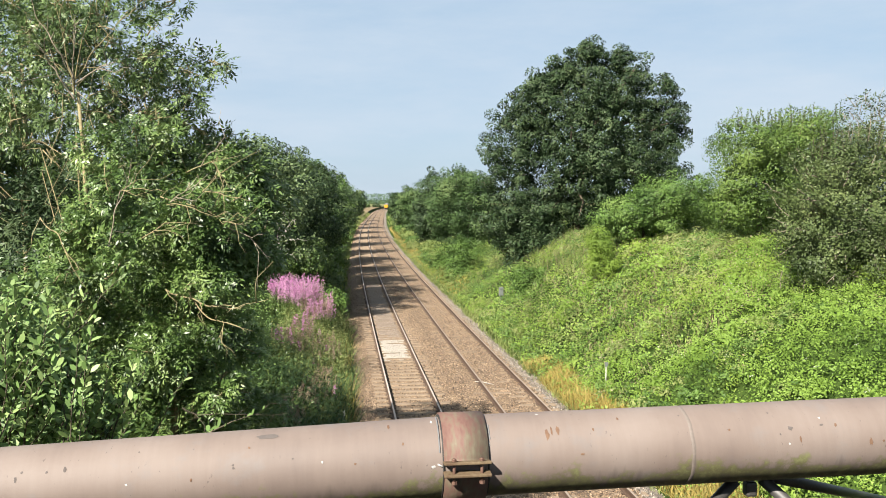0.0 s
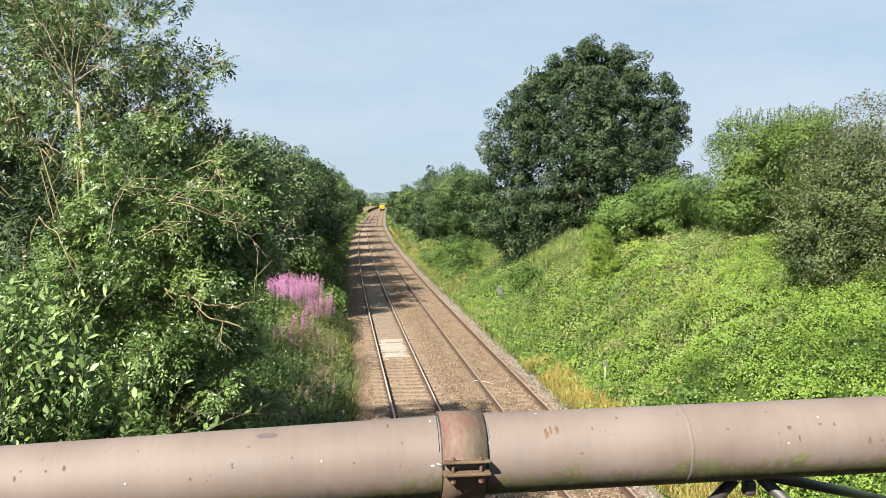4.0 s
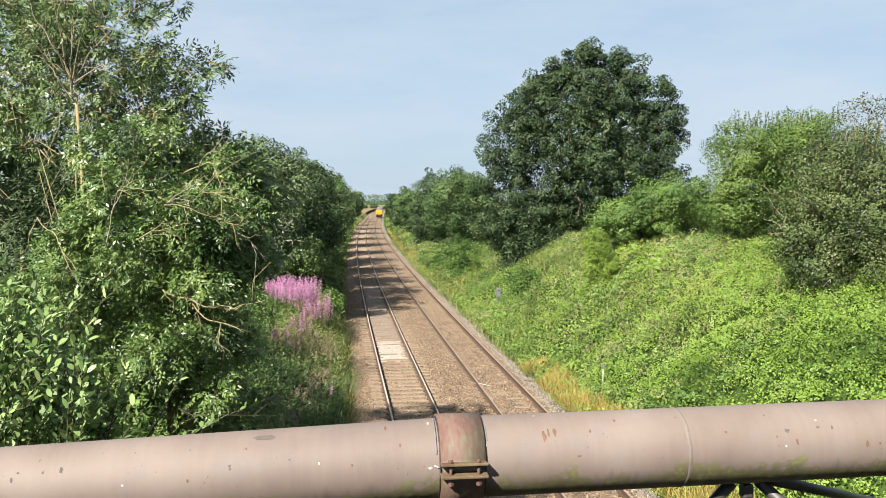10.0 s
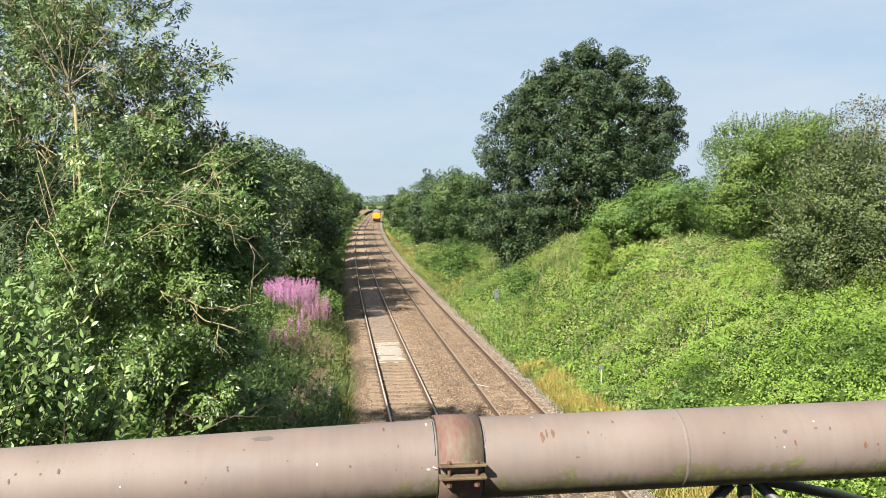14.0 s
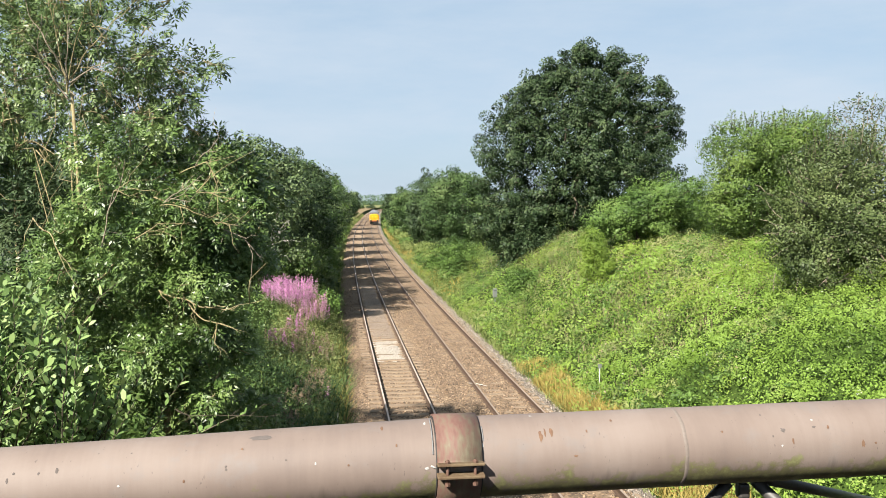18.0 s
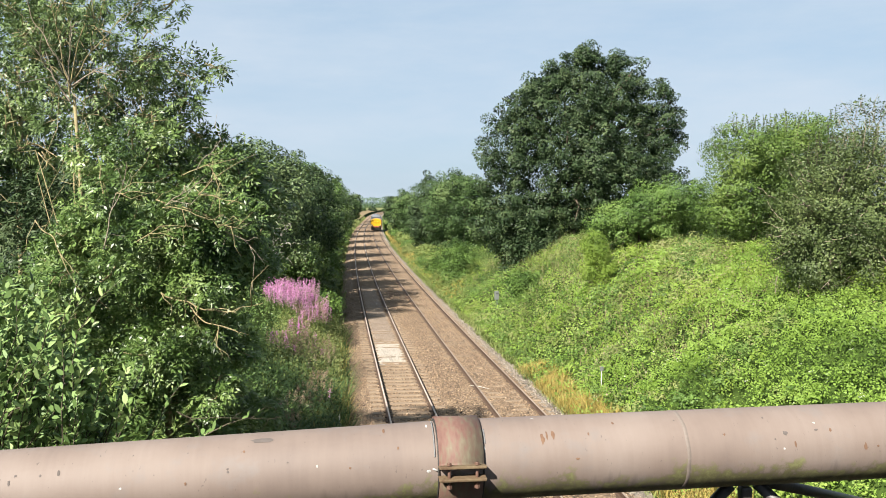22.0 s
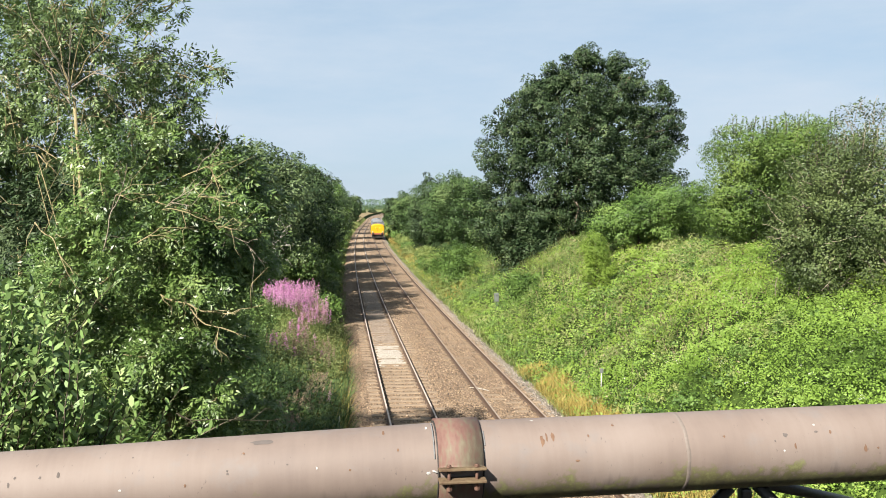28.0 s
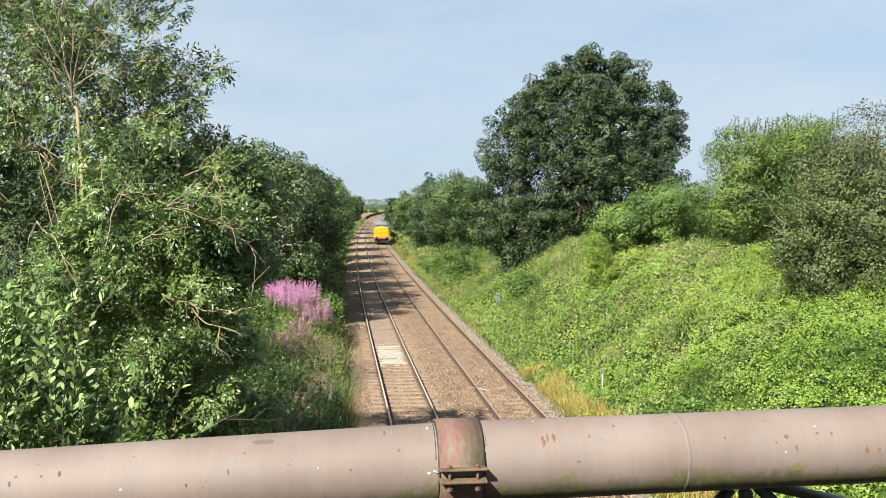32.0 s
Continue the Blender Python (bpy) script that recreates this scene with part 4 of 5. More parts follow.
tree("oak_tree", foot(17.0, 60.0), "tall dense dark-green oak on the cutting's crest", "tree", (17.4, 60, 10.5), 0.42, (17.5, 60, 10), (7, 6, 7),
     108000, 860, 0.45, 0.165, 0.115, M_OAK, M_BARK, 1, limbs=18, hollow=0.45, ragged=0.26, lumpy=True, twigs=260, core=0.22,
     lobes=[((17.5, 60, 9.6), (6.9, 5.5, 6.0), 0.34), ((17.4, 56.5, 9.8), (4.6, 2.4, 4.6), 0.2), ((18.2, 60, 14.4), (3.1, 3.4, 3.3), 0.16), ((13.6, 60, 12.7), (2.8, 3, 2.8), 0.11), ((12.0, 60, 9.6), (2.5, 3, 3.4), 0.1),
            ((12.1, 59, 5.6), (2.5, 2.6, 2.2), 0.07), ((14.2, 58.5, 6.0), (2.4, 2.0, 1.8), 0.06), ((21.4, 60, 14.7), (1.6, 2, 2.4), 0.055), ((23.4, 60, 12.1), (2.1, 2.2, 2.7), 0.085), ((23.6, 60, 14.9), (0.5, 0.8, 1.2), 0.012),
            ((21.7, 59, 8.7), (3.0, 3, 2.6), 0.09), ((16.1, 60, 15.9), (1.4, 1.6, 1.5), 0.035), ((18.0, 60, 17.1), (1.2, 1.2, 1.0), 0.03), ((14.5, 60, 14.8), (1.5, 1.6, 1.5), 0.04), ((19.9, 60, 16.6), (0.9, 1, 1.0), 0.02)])
tree("oak_sapling", foot(12.6, 58), "low dark-green oak scrub under the tall oak", "shrub", (12.6, 58, 3.37), 0.1, (12.8, 58, 3.97), (2.3, 2.3, 2.3),
     16000, 120, 0.7, 0.2, 0.13, M_OAK, M_BARK, 4, limbs=4)
MAPLE = tree("maple_tree", foot(18.5, 36), "bright green field maple thicket above the bank", "tree", (18.5, 36, 7.5), 0.16, (18.4, 36, 8.0), (3.0, 2.8, 2.8),
     50000, 400, 0.42, 0.098, 0.066, M_MAPLE, M_BARK, 2, limbs=10, hollow=0.4, ragged=0.22, twigs=60, lumpy=True,
     lobes=[((18.2, 36, 8.8), (1.9, 2.0, 1.6), 0.32), ((17.5, 35.6, 6.9), (1.5, 1.7, 1.5), 0.22), ((20.3, 36, 9.2), (1.7, 1.8, 1.25), 0.22), ((20.6, 36, 7.2), (2.0, 1.8, 1.8), 0.24), ((19.2, 36.6, 5.8), (2.4, 1.4, 1.1), 0.2)])
tree("maple_tree", foot(22.5, 38), "bright green field maple thicket above the bank", "tree", (22.5, 38, 7.2), 0.16, (22.5, 38, 7.8), (3.0, 2.8, 3.2),
     26000, 260, 0.4, 0.115, 0.075, M_MAPLE, M_BARK, 5, limbs=6, hollow=0.4, ragged=0.15, twigs=60, lumpy=True)
tree("hazel_thicket", foot(15.9, 43.4), "mid-green hazel thicket at the top of the bank", "shrub", (15.9, 43.4, 5.9), 0.1, (16.2, 43.4, 6.0), (3.0, 2.4, 2.1),
     34000, 210, 0.42, 0.105, 0.07, M_HAZEL, M_BARK, 6, limbs=8, hollow=0.45, twigs=60, lumpy=True, ragged=0.3,
     lobes=[((16.2, 43.4, 5.7), (2.9, 2.0, 1.35), 0.45), ((17.4, 43.4, 6.8), (1.8, 1.8, 1.2), 0.3), ((14.6, 43.2, 5.6), (1.4, 1.5, 1.1), 0.25)])
HAWTHORN = tree("hawthorn_tree", foot(15.9, 25.4), "dense grey-green hawthorn with thorny twigs", "tree", (15.9, 25.4, 7.0), 0.14, (16.0, 25.4, 6.4), (2.5, 2.5, 2.8),
     78000, 380, 0.42, 0.076, 0.052, M_HAW, M_BARK, 3, limbs=12, hollow=0.4, twigs=240, core=0.22, ragged=0.3, lumpy=True, twigmat=M_DEAD,
     lobes=[((16.3, 25.4, 6.6), (2.3, 2.4, 2.4), 0.6), ((14.9, 25.2, 5.4), (1.4, 1.6, 1.6), 0.2), ((16.6, 25.0, 4.6), (2.2, 2.0, 1.3), 0.2)])
tree("bank_bush", foot(12.5, 40), "small bright bush growing out of the brambles", "shrub", (12.5, 40, 4.1), 0.05, (12.5, 40, 4.1), (1.0, 0.95, 1.3),
     8000, 90, 0.26, 0.085, 0.055, M_BIND, M_BARK, 7, limbs=4, lumpy=True, lobes=[((12.5, 40, 4.55), (0.65, 0.7, 0.85), 0.55), ((12.6, 39.9, 3.6), (0.95, 0.9, 0.75), 0.5)])
tree("hazel_thicket", foot(19.2, 47), "mid-green hazel thicket at the top of the bank", "shrub", (19.2, 47, 6.4), 0.1, (19.4, 47, 6.2), (3.4, 2.0, 2.0),
     22000, 110, 0.5, 0.13, 0.08, M_HAZEL, M_BARK, 31, limbs=6, hollow=0.45, lumpy=True)
for k, (x, y, r, h) in enumerate(((9.6, 66, 1.5, 2.2), (10.6, 72, 1.8, 2.6), (9.4, 78, 1.3, 1.8), (11.2, 50, 1.2, 1.5))):
    tree("bramble_mound", foot(x, y), "low rounded bramble mound on the bank", "shrub", (x, y, ground_z(x, y) + 0.8), 0.04, (x, y, ground_z(x, y) + h * 0.4), (r, r, h * 0.6),
         7000, 80, 0.4, 0.14, 0.10, M_HAZEL, M_BARK, 8 + k, limbs=3)


def leaders(parent, count, x0, x1, y, z0, z1, seed, material):
    """Long upright leafy shoots that stand clear of the top of a crown."""
    rng = np.random.default_rng(seed)
    o = np.array(parent.location)
    stems, at, out = [], [], []
    for i in range(count):
        k = (i + rng.uniform(0, 1)) / count
        a = np.array([x0 + (x1 - x0) * k, y + rng.normal(0, 0.6), z0 + (z1 - z0) * k - 0.3]) - o
        b = a + np.array([rng.normal(0.05, 0.16), rng.normal(0, 0.1), rng.uniform(0.5, 1.05)])
        line = wander(rng, a, b, 3, 0.03)
        stems.append(tube(line, [0.012, 0.01, 0.007, 0.003], 4))
        for f in np.linspace(0.1, 1.0, 22):
            j = min(int(f * 3), 2)
            at.append(line[j] + (line[j + 1] - line[j]) * (f * 3 - j))
            out.append(np.array([rng.normal(0, 0.5), rng.normal(-0.2, 0.5), 0.6]))
    part("leader_growth", join_tubes("leader_growth", stems, M_BARK), None, parent)["kind"] = "stuff"
    part("leader_foliage", soup("leader_foliage", leaf_quads(rng, np.array(at), np.array(out), 0.11, 0.06, 0.5, 0.4), 4, material), None, parent)["kind"] = "stuff"


leaders(MAPLE, 46, 17.2, 21.8, 36.0, 10.0, 10.4, 301, M_MAPLE)
leaders(HAWTHORN, 40, 14.6, 18.2, 25.4, 8.2, 9.2, 302, M_HAW)

# ---- left side ----
ASH = tree("ash_tree", foot(-3.8, 13.3), "slender young ash with feathery leaves, sky showing through", "tree", (-3.85, 13.3, 8.4), 0.05, (-3.9, 14.1, 9.4), (1.4, 1.5, 2.6),
     2800, 90, 0.23, 0.19, 0.088, M_ASH, M_LICHEN, 21, limbs=20, feather=True, hollow=0.35, twigs=300, core=0.0,
     lobes=[((-3.9, 14.4, 9.5), (1.5, 1.3, 2.6), 0.84), ((-2.8, 14.0, 8.6), (0.6, 0.8, 1.3), 0.1), ((-2.5, 14.0, 8.35), (0.36, 0.5, 0.7), 0.03), ((-2.6, 14.2, 9.95), (0.42, 0.5, 0.7), 0.04), ((-2.0, 13.9, 8.9), (0.2, 0.25, 0.15), 0.012)])
tree("ash_tree", foot(-6.0, 17.2), "slender young ash with feathery leaves, sky showing through", "tree", (-6.0, 17.2, 9.4), 0.07, (-6.4, 17.2, 9.1), (2.26, 1.74, 2.3),
     3600, 80, 0.33, 0.255, 0.117, M_ASH, M_LICHEN, 22, limbs=10, feather=True, hollow=0.4, twigs=260, core=0.0)
tree("ash_tree", foot(-3.07, 15.4), "slender young ash leaning out over the bushes", "tree", (-3.0, 15.4, 8.3), 0.05, (-3.1, 15.4, 8.3), (0.76, 0.85, 1.33),
     760, 42, 0.25, 0.205, 0.098, M_ASH, M_LICHEN, 32, limbs=14, feather=True, hollow=0.35, twigs=80, core=0.0)
ELDER = tree("elder_bush", foot(-2.5, 12.4), "dense green elder bush on the railway bank", "shrub", (-2.4, 12.4, 4.5), 0.09, (-2.35, 12.3, 5.3), (1.1, 1.3, 2.4),
     8600, 84, 0.28, 0.17, 0.078, M_ELDER, M_LICHEN, 23, limbs=12, feather=True, hollow=0.5, twigs=60,
     lobes=[((-2.5, 12.1, 6.9), (1.1, 1.1, 0.85), 0.27), ((-2.6, 11.7, 6.0), (1.2, 1.2, 0.75), 0.34), ((-1.7, 12.1, 6.2), (0.75, 0.9, 0.9), 0.18), ((-1.55, 11.7, 6.4), (0.45, 0.6, 0.6), 0.09), ((-2.2, 12.6, 4.2), (1.2, 1.0, 1.3), 0.26), ((-2.1, 11.7, 4.85), (0.9, 0.8, 0.8), 0.2)])
tree("elder_bush", foot(-3.9, 12.6), "dense green elder bush on the railway bank", "shrub", (-3.9, 12.6, 3.93), 0.08, (-4.1, 12.8, 4.43), (1.7, 1.7, 1.95),
     7600, 84, 0.32, 0.175, 0.08, M_ELDER, M_LICHEN, 24, limbs=8, feather=True, hollow=0.5, twigs=60)
# oak-leaf colour puts the shade of the hollow into this elder's leaves
tree("elder_bush", foot(-3.5, 16.4), "dense elder bush on the railway bank, shade of its hollow put into the leaf colour", "shrub", (-3.5, 16.4, 5.4), 0.075, (-4.5, 16.4, 5.7), (1.6, 1.9, 2.25),
     4600, 105, 0.385, 0.235, 0.108, M_OAK, M_LICHEN, 26, limbs=8, feather=True, hollow=0.5, twigs=60)
tree("elder_bush", foot(-2.66, 15.6), "tall green elder bush rising behind its neighbours", "shrub", (-2.66, 15.6, 5.3), 0.075, (-2.75, 15.7, 6.1), (1.4, 1.3, 1.9),
     5200, 110, 0.35, 0.232, 0.108, M_ELDER, M_LICHEN, 28, limbs=8, feather=True, hollow=0.5, twigs=80,
     lobes=[((-2.82, 15.7, 6.06), (1.33, 1.33, 1.83), 0.74), ((-2.08, 15.4, 7.3), (0.58, 0.75, 0.7), 0.18), ((-1.58, 15.36, 6.64), (0.5, 0.66, 0.75), 0.12)])
tree("hawthorn_tree", foot(23.6, 36), "thin twiggy hawthorn top against the sky", "tree", (23.6, 36, 8.66), 0.08, (23.6, 36, 9.76), (1.2, 1.2, 1.9),
     2600, 60, 0.4, 0.12, 0.07, M_HAW, M_DEAD, 29, limbs=9, twigs=70)
tree("elder_bush", foot(-2.6, 11.6), "low elder regrowth in shade beside the bridge", "shrub", (-2.6, 11.6, 2.42), 0.05, (-2.6, 11.8, 2.82), (1.0, 1.6, 1.6),
     3400, 60, 0.38, 0.2, 0.10, M_ELDER, M_LICHEN, 27, limbs=6, feather=True, hollow=0.4, twigs=40)
tree("sallow_bush", foot(-2.6, 6.7), "silvery green sallow bush close to the pipe", "shrub", (-2.5, 6.7, 4.18), 0.012, (-2.58, 6.6, 4.85), (0.8, 0.9, 1.35),
     8000, 80, 0.26, 0.082, 0.036, M_SALLOW, M_BARK, 25, limbs=10, oval=True, hollow=0.5, twigs=80)

HEDGE = [(-9.4, 25, 12.7, 2.6), (-10.6, 27, 7.9, 3.0), (-11.5, 38, 8.2, 3.2), (-4.3, 50, 10.1, 3.6), (-3.6, 57, 9.8, 3.8), (-3.2, 66, 10.1, 3.6), (-3.2, 77, 9.7, 3.7),
         (-3.4, 90, 10.1, 3.8), (-2.7, 106, 10.2, 3.7), (-2.7, 124, 10.2, 3.7), (-2.7, 145, 10.4, 3.8), (-2.0, 170, 9.9, 3.8), (-2.0, 198, 9.2, 3.6), (-2.6, 228, 8.2, 3.4), (-2.2, 262, 8.3, 3.0), (-2.4, 300, 9.2, 3.0)]
for i, (u, y, top, r) in enumerate(HEDGE):
    x = u + bend(y)
    z0 = ground_z(x, y)
    mid = (top + z0) / 2 + 0.2
    leafsize = 0.12 + y * 0.0012
    hedge_tree = tree("hedgerow_tree", foot(x, y), "dense dark-green hedgerow tree beside the railway", "tree", (x, y, mid + 1), 0.14, (x, y, mid), (r * 0.93, r * 1.25, (top - z0) / 2),
         24000 if 45 < y < 95 else 6000 if y == 25 else 12000 if y < 130 else 8000, 190, 0.62, leafsize, leafsize * 0.62, M_HAZEL if 100 < y < 120 else (M_GREYWILLOW, M_OAK, M_HEDGE)[i % 3], M_BARK, 40 + i, limbs=4, hollow=0.55, core=0.32, ragged=0.5, lumpy=True, group="hedgerow on the west bank")
    if y == 50:
        HEDGE_FRONT = hedge_tree

RIGHT = [(11.8, 80, 9.9, 3.2), (12.2, 90, 10.1, 3.4), (11.2, 103, 9.9, 3.2), (10.9, 120, 9.6, 3.2), (10.6, 143, 9.0, 3.0), (10.4, 170, 8.4, 3.0),
         (11.6, 200, 8.3, 2.9), (11.5, 232, 8.2, 2.8), (11.5, 256, 8.3, 2.8), (12.2, 285, 8.5, 3.4), (12.4, 320, 8.9, 3.6)]
for i, (u, y, top, r) in enumerate(RIGHT):
    x = u + bend(y)
    z0 = ground_z(x, y)
    mid = (top + z0) / 2
    leafsize = 0.12 + y * 0.0012
    tree("bank_tree", foot(x, y), "rounded green tree on the east railway bank", "tree", (x, y, mid + 1), 0.14, (x, y, mid), (r, r * 1.3, (top - z0) / 2),
         18000 if y < 110 else 9000, 140, 0.62, leafsize, leafsize * 0.6, (M_HEDGE, M_HEDGE, M_OAK)[i % 3], M_BARK, 70 + i, limbs=4, hollow=0.55, core=0.25, ragged=0.28, lumpy=True, group="trees on the east bank")

for i, (x, y, top, r) in enumerate(((10, 560, 3.2, 3.0), (17, 568, 2.8, 2.8), (24, 575, 3.3, 3.2), (33, 580, 2.9, 3.0), (41, 586, 3.1, 3.0))):
    tree("field_hedge_shrub", (x, y, 0.6), "low dark shrub in a hedge across the fields", "shrub", (x, y, 1.8), 0.1, (x, y, (top + 0.5) / 2), (r, r, (top - 0.5) / 2),
         1200, 30, 0.9, 0.5, 0.32, (M_OAK, M_HEDGE)[i % 2], M_BARK, 250 + i, limbs=3, lumpy=True, group="hedge across the fields")

tree("lineside_shrub", foot(-1.9, 48.5), "round leafy light-green shrub beside the willowherb", "shrub", (-1.9, 48.5, 3.2), 0.05, (-1.9, 48.5, 3.3), (1.3, 1.3, 1.3),
     6000, 70, 0.36, 0.14, 0.095, M_ELDER, M_BARK, 61, limbs=5, lumpy=True)

# low growth that hides the foot of the trees beside the line
rng_low = np.random.default_rng(95)
for i in range(34):
    west = i < 18
    y = (46 + 9.5 * i + rng_low.uniform(-2, 2)) if west else (68 + 11.5 * (i - 18) + rng_low.uniform(-2, 2))
    u = rng_low.uniform(-1.6, -1.0) if west else rng_low.uniform(9.4, 10.2)
    r, h = rng_low.uniform(1.1, 1.6), rng_low.uniform(1.6, 3.6) if west else rng_low.uniform(0.7, 1.4)
    x = u + bend(y)
    z = ground_z(x, y)
    leafsize = 0.12 + y * 0.001
    tree("lineside_shrub", foot(x, y), "low green shrub at the edge of the ballast", "shrub", (x, y, z + h * 0.5), 0.04, (x, y, z + h * 0.42), (r, r * 1.8, h * 0.58),
         3400 if y < 110 else 1900, 40, 0.55, leafsize, leafsize * 0.6, (M_HAZEL, M_GREYWILLOW, M_ELDER)[i % 3] if west else (M_GRASS, M_HERB, M_HAZEL)[i % 3], M_BARK, 200 + i, limbs=3, lumpy=True, group="low growth beside the line")


# ---- bank cover ----
def on_bank(rng, count, u0, u1, y0, y1, near=1.0):
    u = rng.uniform(u0, u1, count)
    y = y0 + (y1 - y0) * rng.uniform(0, 1, count) ** near
    x = u + bends(y)
    z = np.array([ground_z(a, b) for a, b in zip(x, y)])
    return np.stack([x, y, z], 1)


def field(at, scale, shift):
    return np.array([noise.noise(Vector((p[0] * scale, p[1] * scale, shift))) for p in at])


def mounds(at):
    """Height of the bramble cover over the soil."""
    return 0.5 + 0.2 * field(at, 0.45, 3.0) + 0.26 * field(at, 1.2, 9.0) + 0.34 * field(at, 2.7, 5.0) + 0.2 * field(at, 5.6, 6.0)


def tufts(rng, mids, out, leaves, radius):
    """Leaf places on small domes of growth, and the way each leaf faces."""
    n = len(mids) * leaves
    mid = np.repeat(mids, leaves, axis=0)
    ball = unit(unit(rng.normal(0, 1, (n, 3))) + np.repeat(out, leaves, axis=0) * 0.75)
    size = np.repeat(radius * rng.uniform(0.7, 1.3, len(mids)), leaves)
    return mid + ball * (size * rng.uniform(0.75, 1.08, n))[:, None], ball


def dry_strip(at):
    """Where only the dry verge grass stands, at the foot of the bank."""
    u = at[:, 0] - bends(at[:, 1])
    return (at[:, 1] > 16) & (at[:, 1] < 33) & (u < 8.7 + 0.3 * field(at, 0.8, 33.0))


def make_brambles():
    rng = np.random.default_rng(100)
    mid = on_bank(rng, 9800, 7.9, 20.5, 9, 78, 1.85)
    keep = field(mid, 0.16, 21.0) + rng.normal(0, 0.12, len(mid)) - np.clip((mid[:, 1] - 29) / 22, -0.4, 0.8) + np.clip((mid[:, 0] - 11) / 6, -0.35, 0.4) > -0.12
    mid = mid[keep & ~dry_strip(mid)]
    mid[:, 2] += np.clip(mounds(mid), 0.15, 1.2) * rng.uniform(0.45, 1.0, len(mid))
    lush = field(mid, 0.28, 60.0) + 0.5 * field(mid, 0.9, 61.0) + rng.normal(0, 0.12, len(mid))
    dull = (field(mid, 0.4, 64.0) + 0.035 * (mid[:, 1] - 34) + rng.normal(0, 0.15, len(mid)) > 0.02) & (lush < 0.27)
    dark = field(mid, 1.3, 66.0) + rng.normal(0, 0.2, len(mid)) > 0.06
    sets = ((lush < 0.27) & ~dull, 0.098, M_BRAMBLE, "brambles", "bright green bramble thicket covering the railway bank"), \
           ((lush >= 0.27), 0.095, M_BIND, "bindweed", "yellow-green climbing bindweed spread over the brambles"), \
           (dull & ~dark, 0.094, M_HERB, "dull_brambles", "dull olive bramble and herb growth on the upper bank"), \
           (dull & dark, 0.1, M_HAZEL, "dark_brambles", "dark green bramble clumps among the olive growth")
    kept = []
    for some, length, mat, name, words in sets:
        at, face = tufts(rng, mid[some], np.tile([-0.3, -0.3, 0.8], (int(some.sum()), 1)), 38, 0.12 + 0.0042 * mid[some, 1])
        kept.append(at)
        size = length * np.clip(at[:, 1] / 34, 0.72, 1.15)
        verts = leaf_quads(rng, at, face, size, size * 0.73, 0.35, 1.6, 1.5)
        tagged(new(name, soup("leaves", verts, 4, mat)), words, "brambles" if mat is not M_BIND else "bindweed", kind="stuff")
    at = np.concatenate(kept)
    low = on_bank(rng, 45000, 7.9, 19.5, 9, 60, 1.5)
    low[:, 2] += 0.12 + 0.5 * mounds(low) * rng.uniform(0.2, 0.8, len(low))
    tagged(new("bramble_stems", soup("bramble_stems", leaf_quads(rng, low, np.tile([-0.3, -0.3, 0.4], (len(low), 1)), 0.15 * np.clip(low[:, 1] / 34, 0.65, 1.0), 0.10 * np.clip(low[:, 1] / 34, 0.65, 1.0), 0.9, 1.0), 4, M_BRAMBLE)),
           "older bramble leaves below the fresh growth", "brambles", kind="stuff")
    dry = at[rng.choice(len(at), 24000)]
    dry = dry[(field(dry, 0.5, 44.0) + 0.06 * (dry[:, 1] - 30) + rng.normal(0, 0.15, len(dry)) > 0.1)] + np.array([-0.03, -0.04, 0.07])
    verts = leaf_quads(rng, dry, np.tile([-0.3, -0.3, 0.6], (len(dry), 1)), 0.085, 0.045, 0.8, 1.0)
    tagged(new("withered_leaves", soup("withered_leaves", verts, 4, M_SEEDGRASS)), "tan withered leaves and seed heads among the brambles", "dry leaves", kind="stuff")
    spots = at[rng.choice(len(at), 800)] + np.array([0, 0, 0.06])
    spots = spots[field(spots, 0.3, 40.0) > 0.0]
    spots = np.repeat(spots, 3, axis=0) + rng.normal(0, 0.03, (len(spots) * 3, 3))
    verts = leaf_quads(rng, spots, np.tile([0.0, -0.3, 1.0], (len(spots), 1)), 0.044, 0.044, 1.0)
    tagged(new("bramble_blossom", soup("bramble_blossom", verts, 4, M_WHITE)), "scattered white bramble blossom on the bank", "blossom", kind="stuff")


make_brambles()


def make_herbs():
    rng = np.random.default_rng(101)
    mid = on_bank(rng, 5200, 7.9, 19, 16, 105, 1.15)
    keep = field(mid, 0.16, 21.0) + rng.normal(0, 0.12, len(mid)) - np.clip((mid[:, 1] - 29) / 22, -0.4, 0.8) + np.clip((mid[:, 0] - 11) / 6, -0.35, 0.4) < 0.0
    mid = mid[keep & ~dry_strip(mid)]
    mid[:, 2] += mounds(mid) * rng.uniform(0.2, 0.85, len(mid))
    tone = field(mid, 0.33, 70.0) + 0.5 * field(mid, 1.1, 71.0) + rng.normal(0, 0.14, len(mid))
    for some, mat, name, words in ((tone < 0.0, M_HAZEL, "nettles", "dark green nettle clumps on the bank"), ((tone >= 0.0) & (tone < 0.3), M_HERB, "herbage", "dull green tall herbs on the bank"),
                                   (tone >= 0.3, M_BIND, "fresh_herbage", "yellow-green fresh herbs on the bank")):
        at, face = tufts(rng, mid[some], np.tile([-0.3, -0.3, 0.8], (int(some.sum()), 1)), 26, 0.13 + 0.0036 * mid[some, 1])
        verts = leaf_quads(rng, at, face, 0.115, 0.065, 0.4, 1.4, 1.4)
        tagged(new(name, soup(name, verts, 4, mat)), words, "herbs", kind="stuff")


make_herbs()


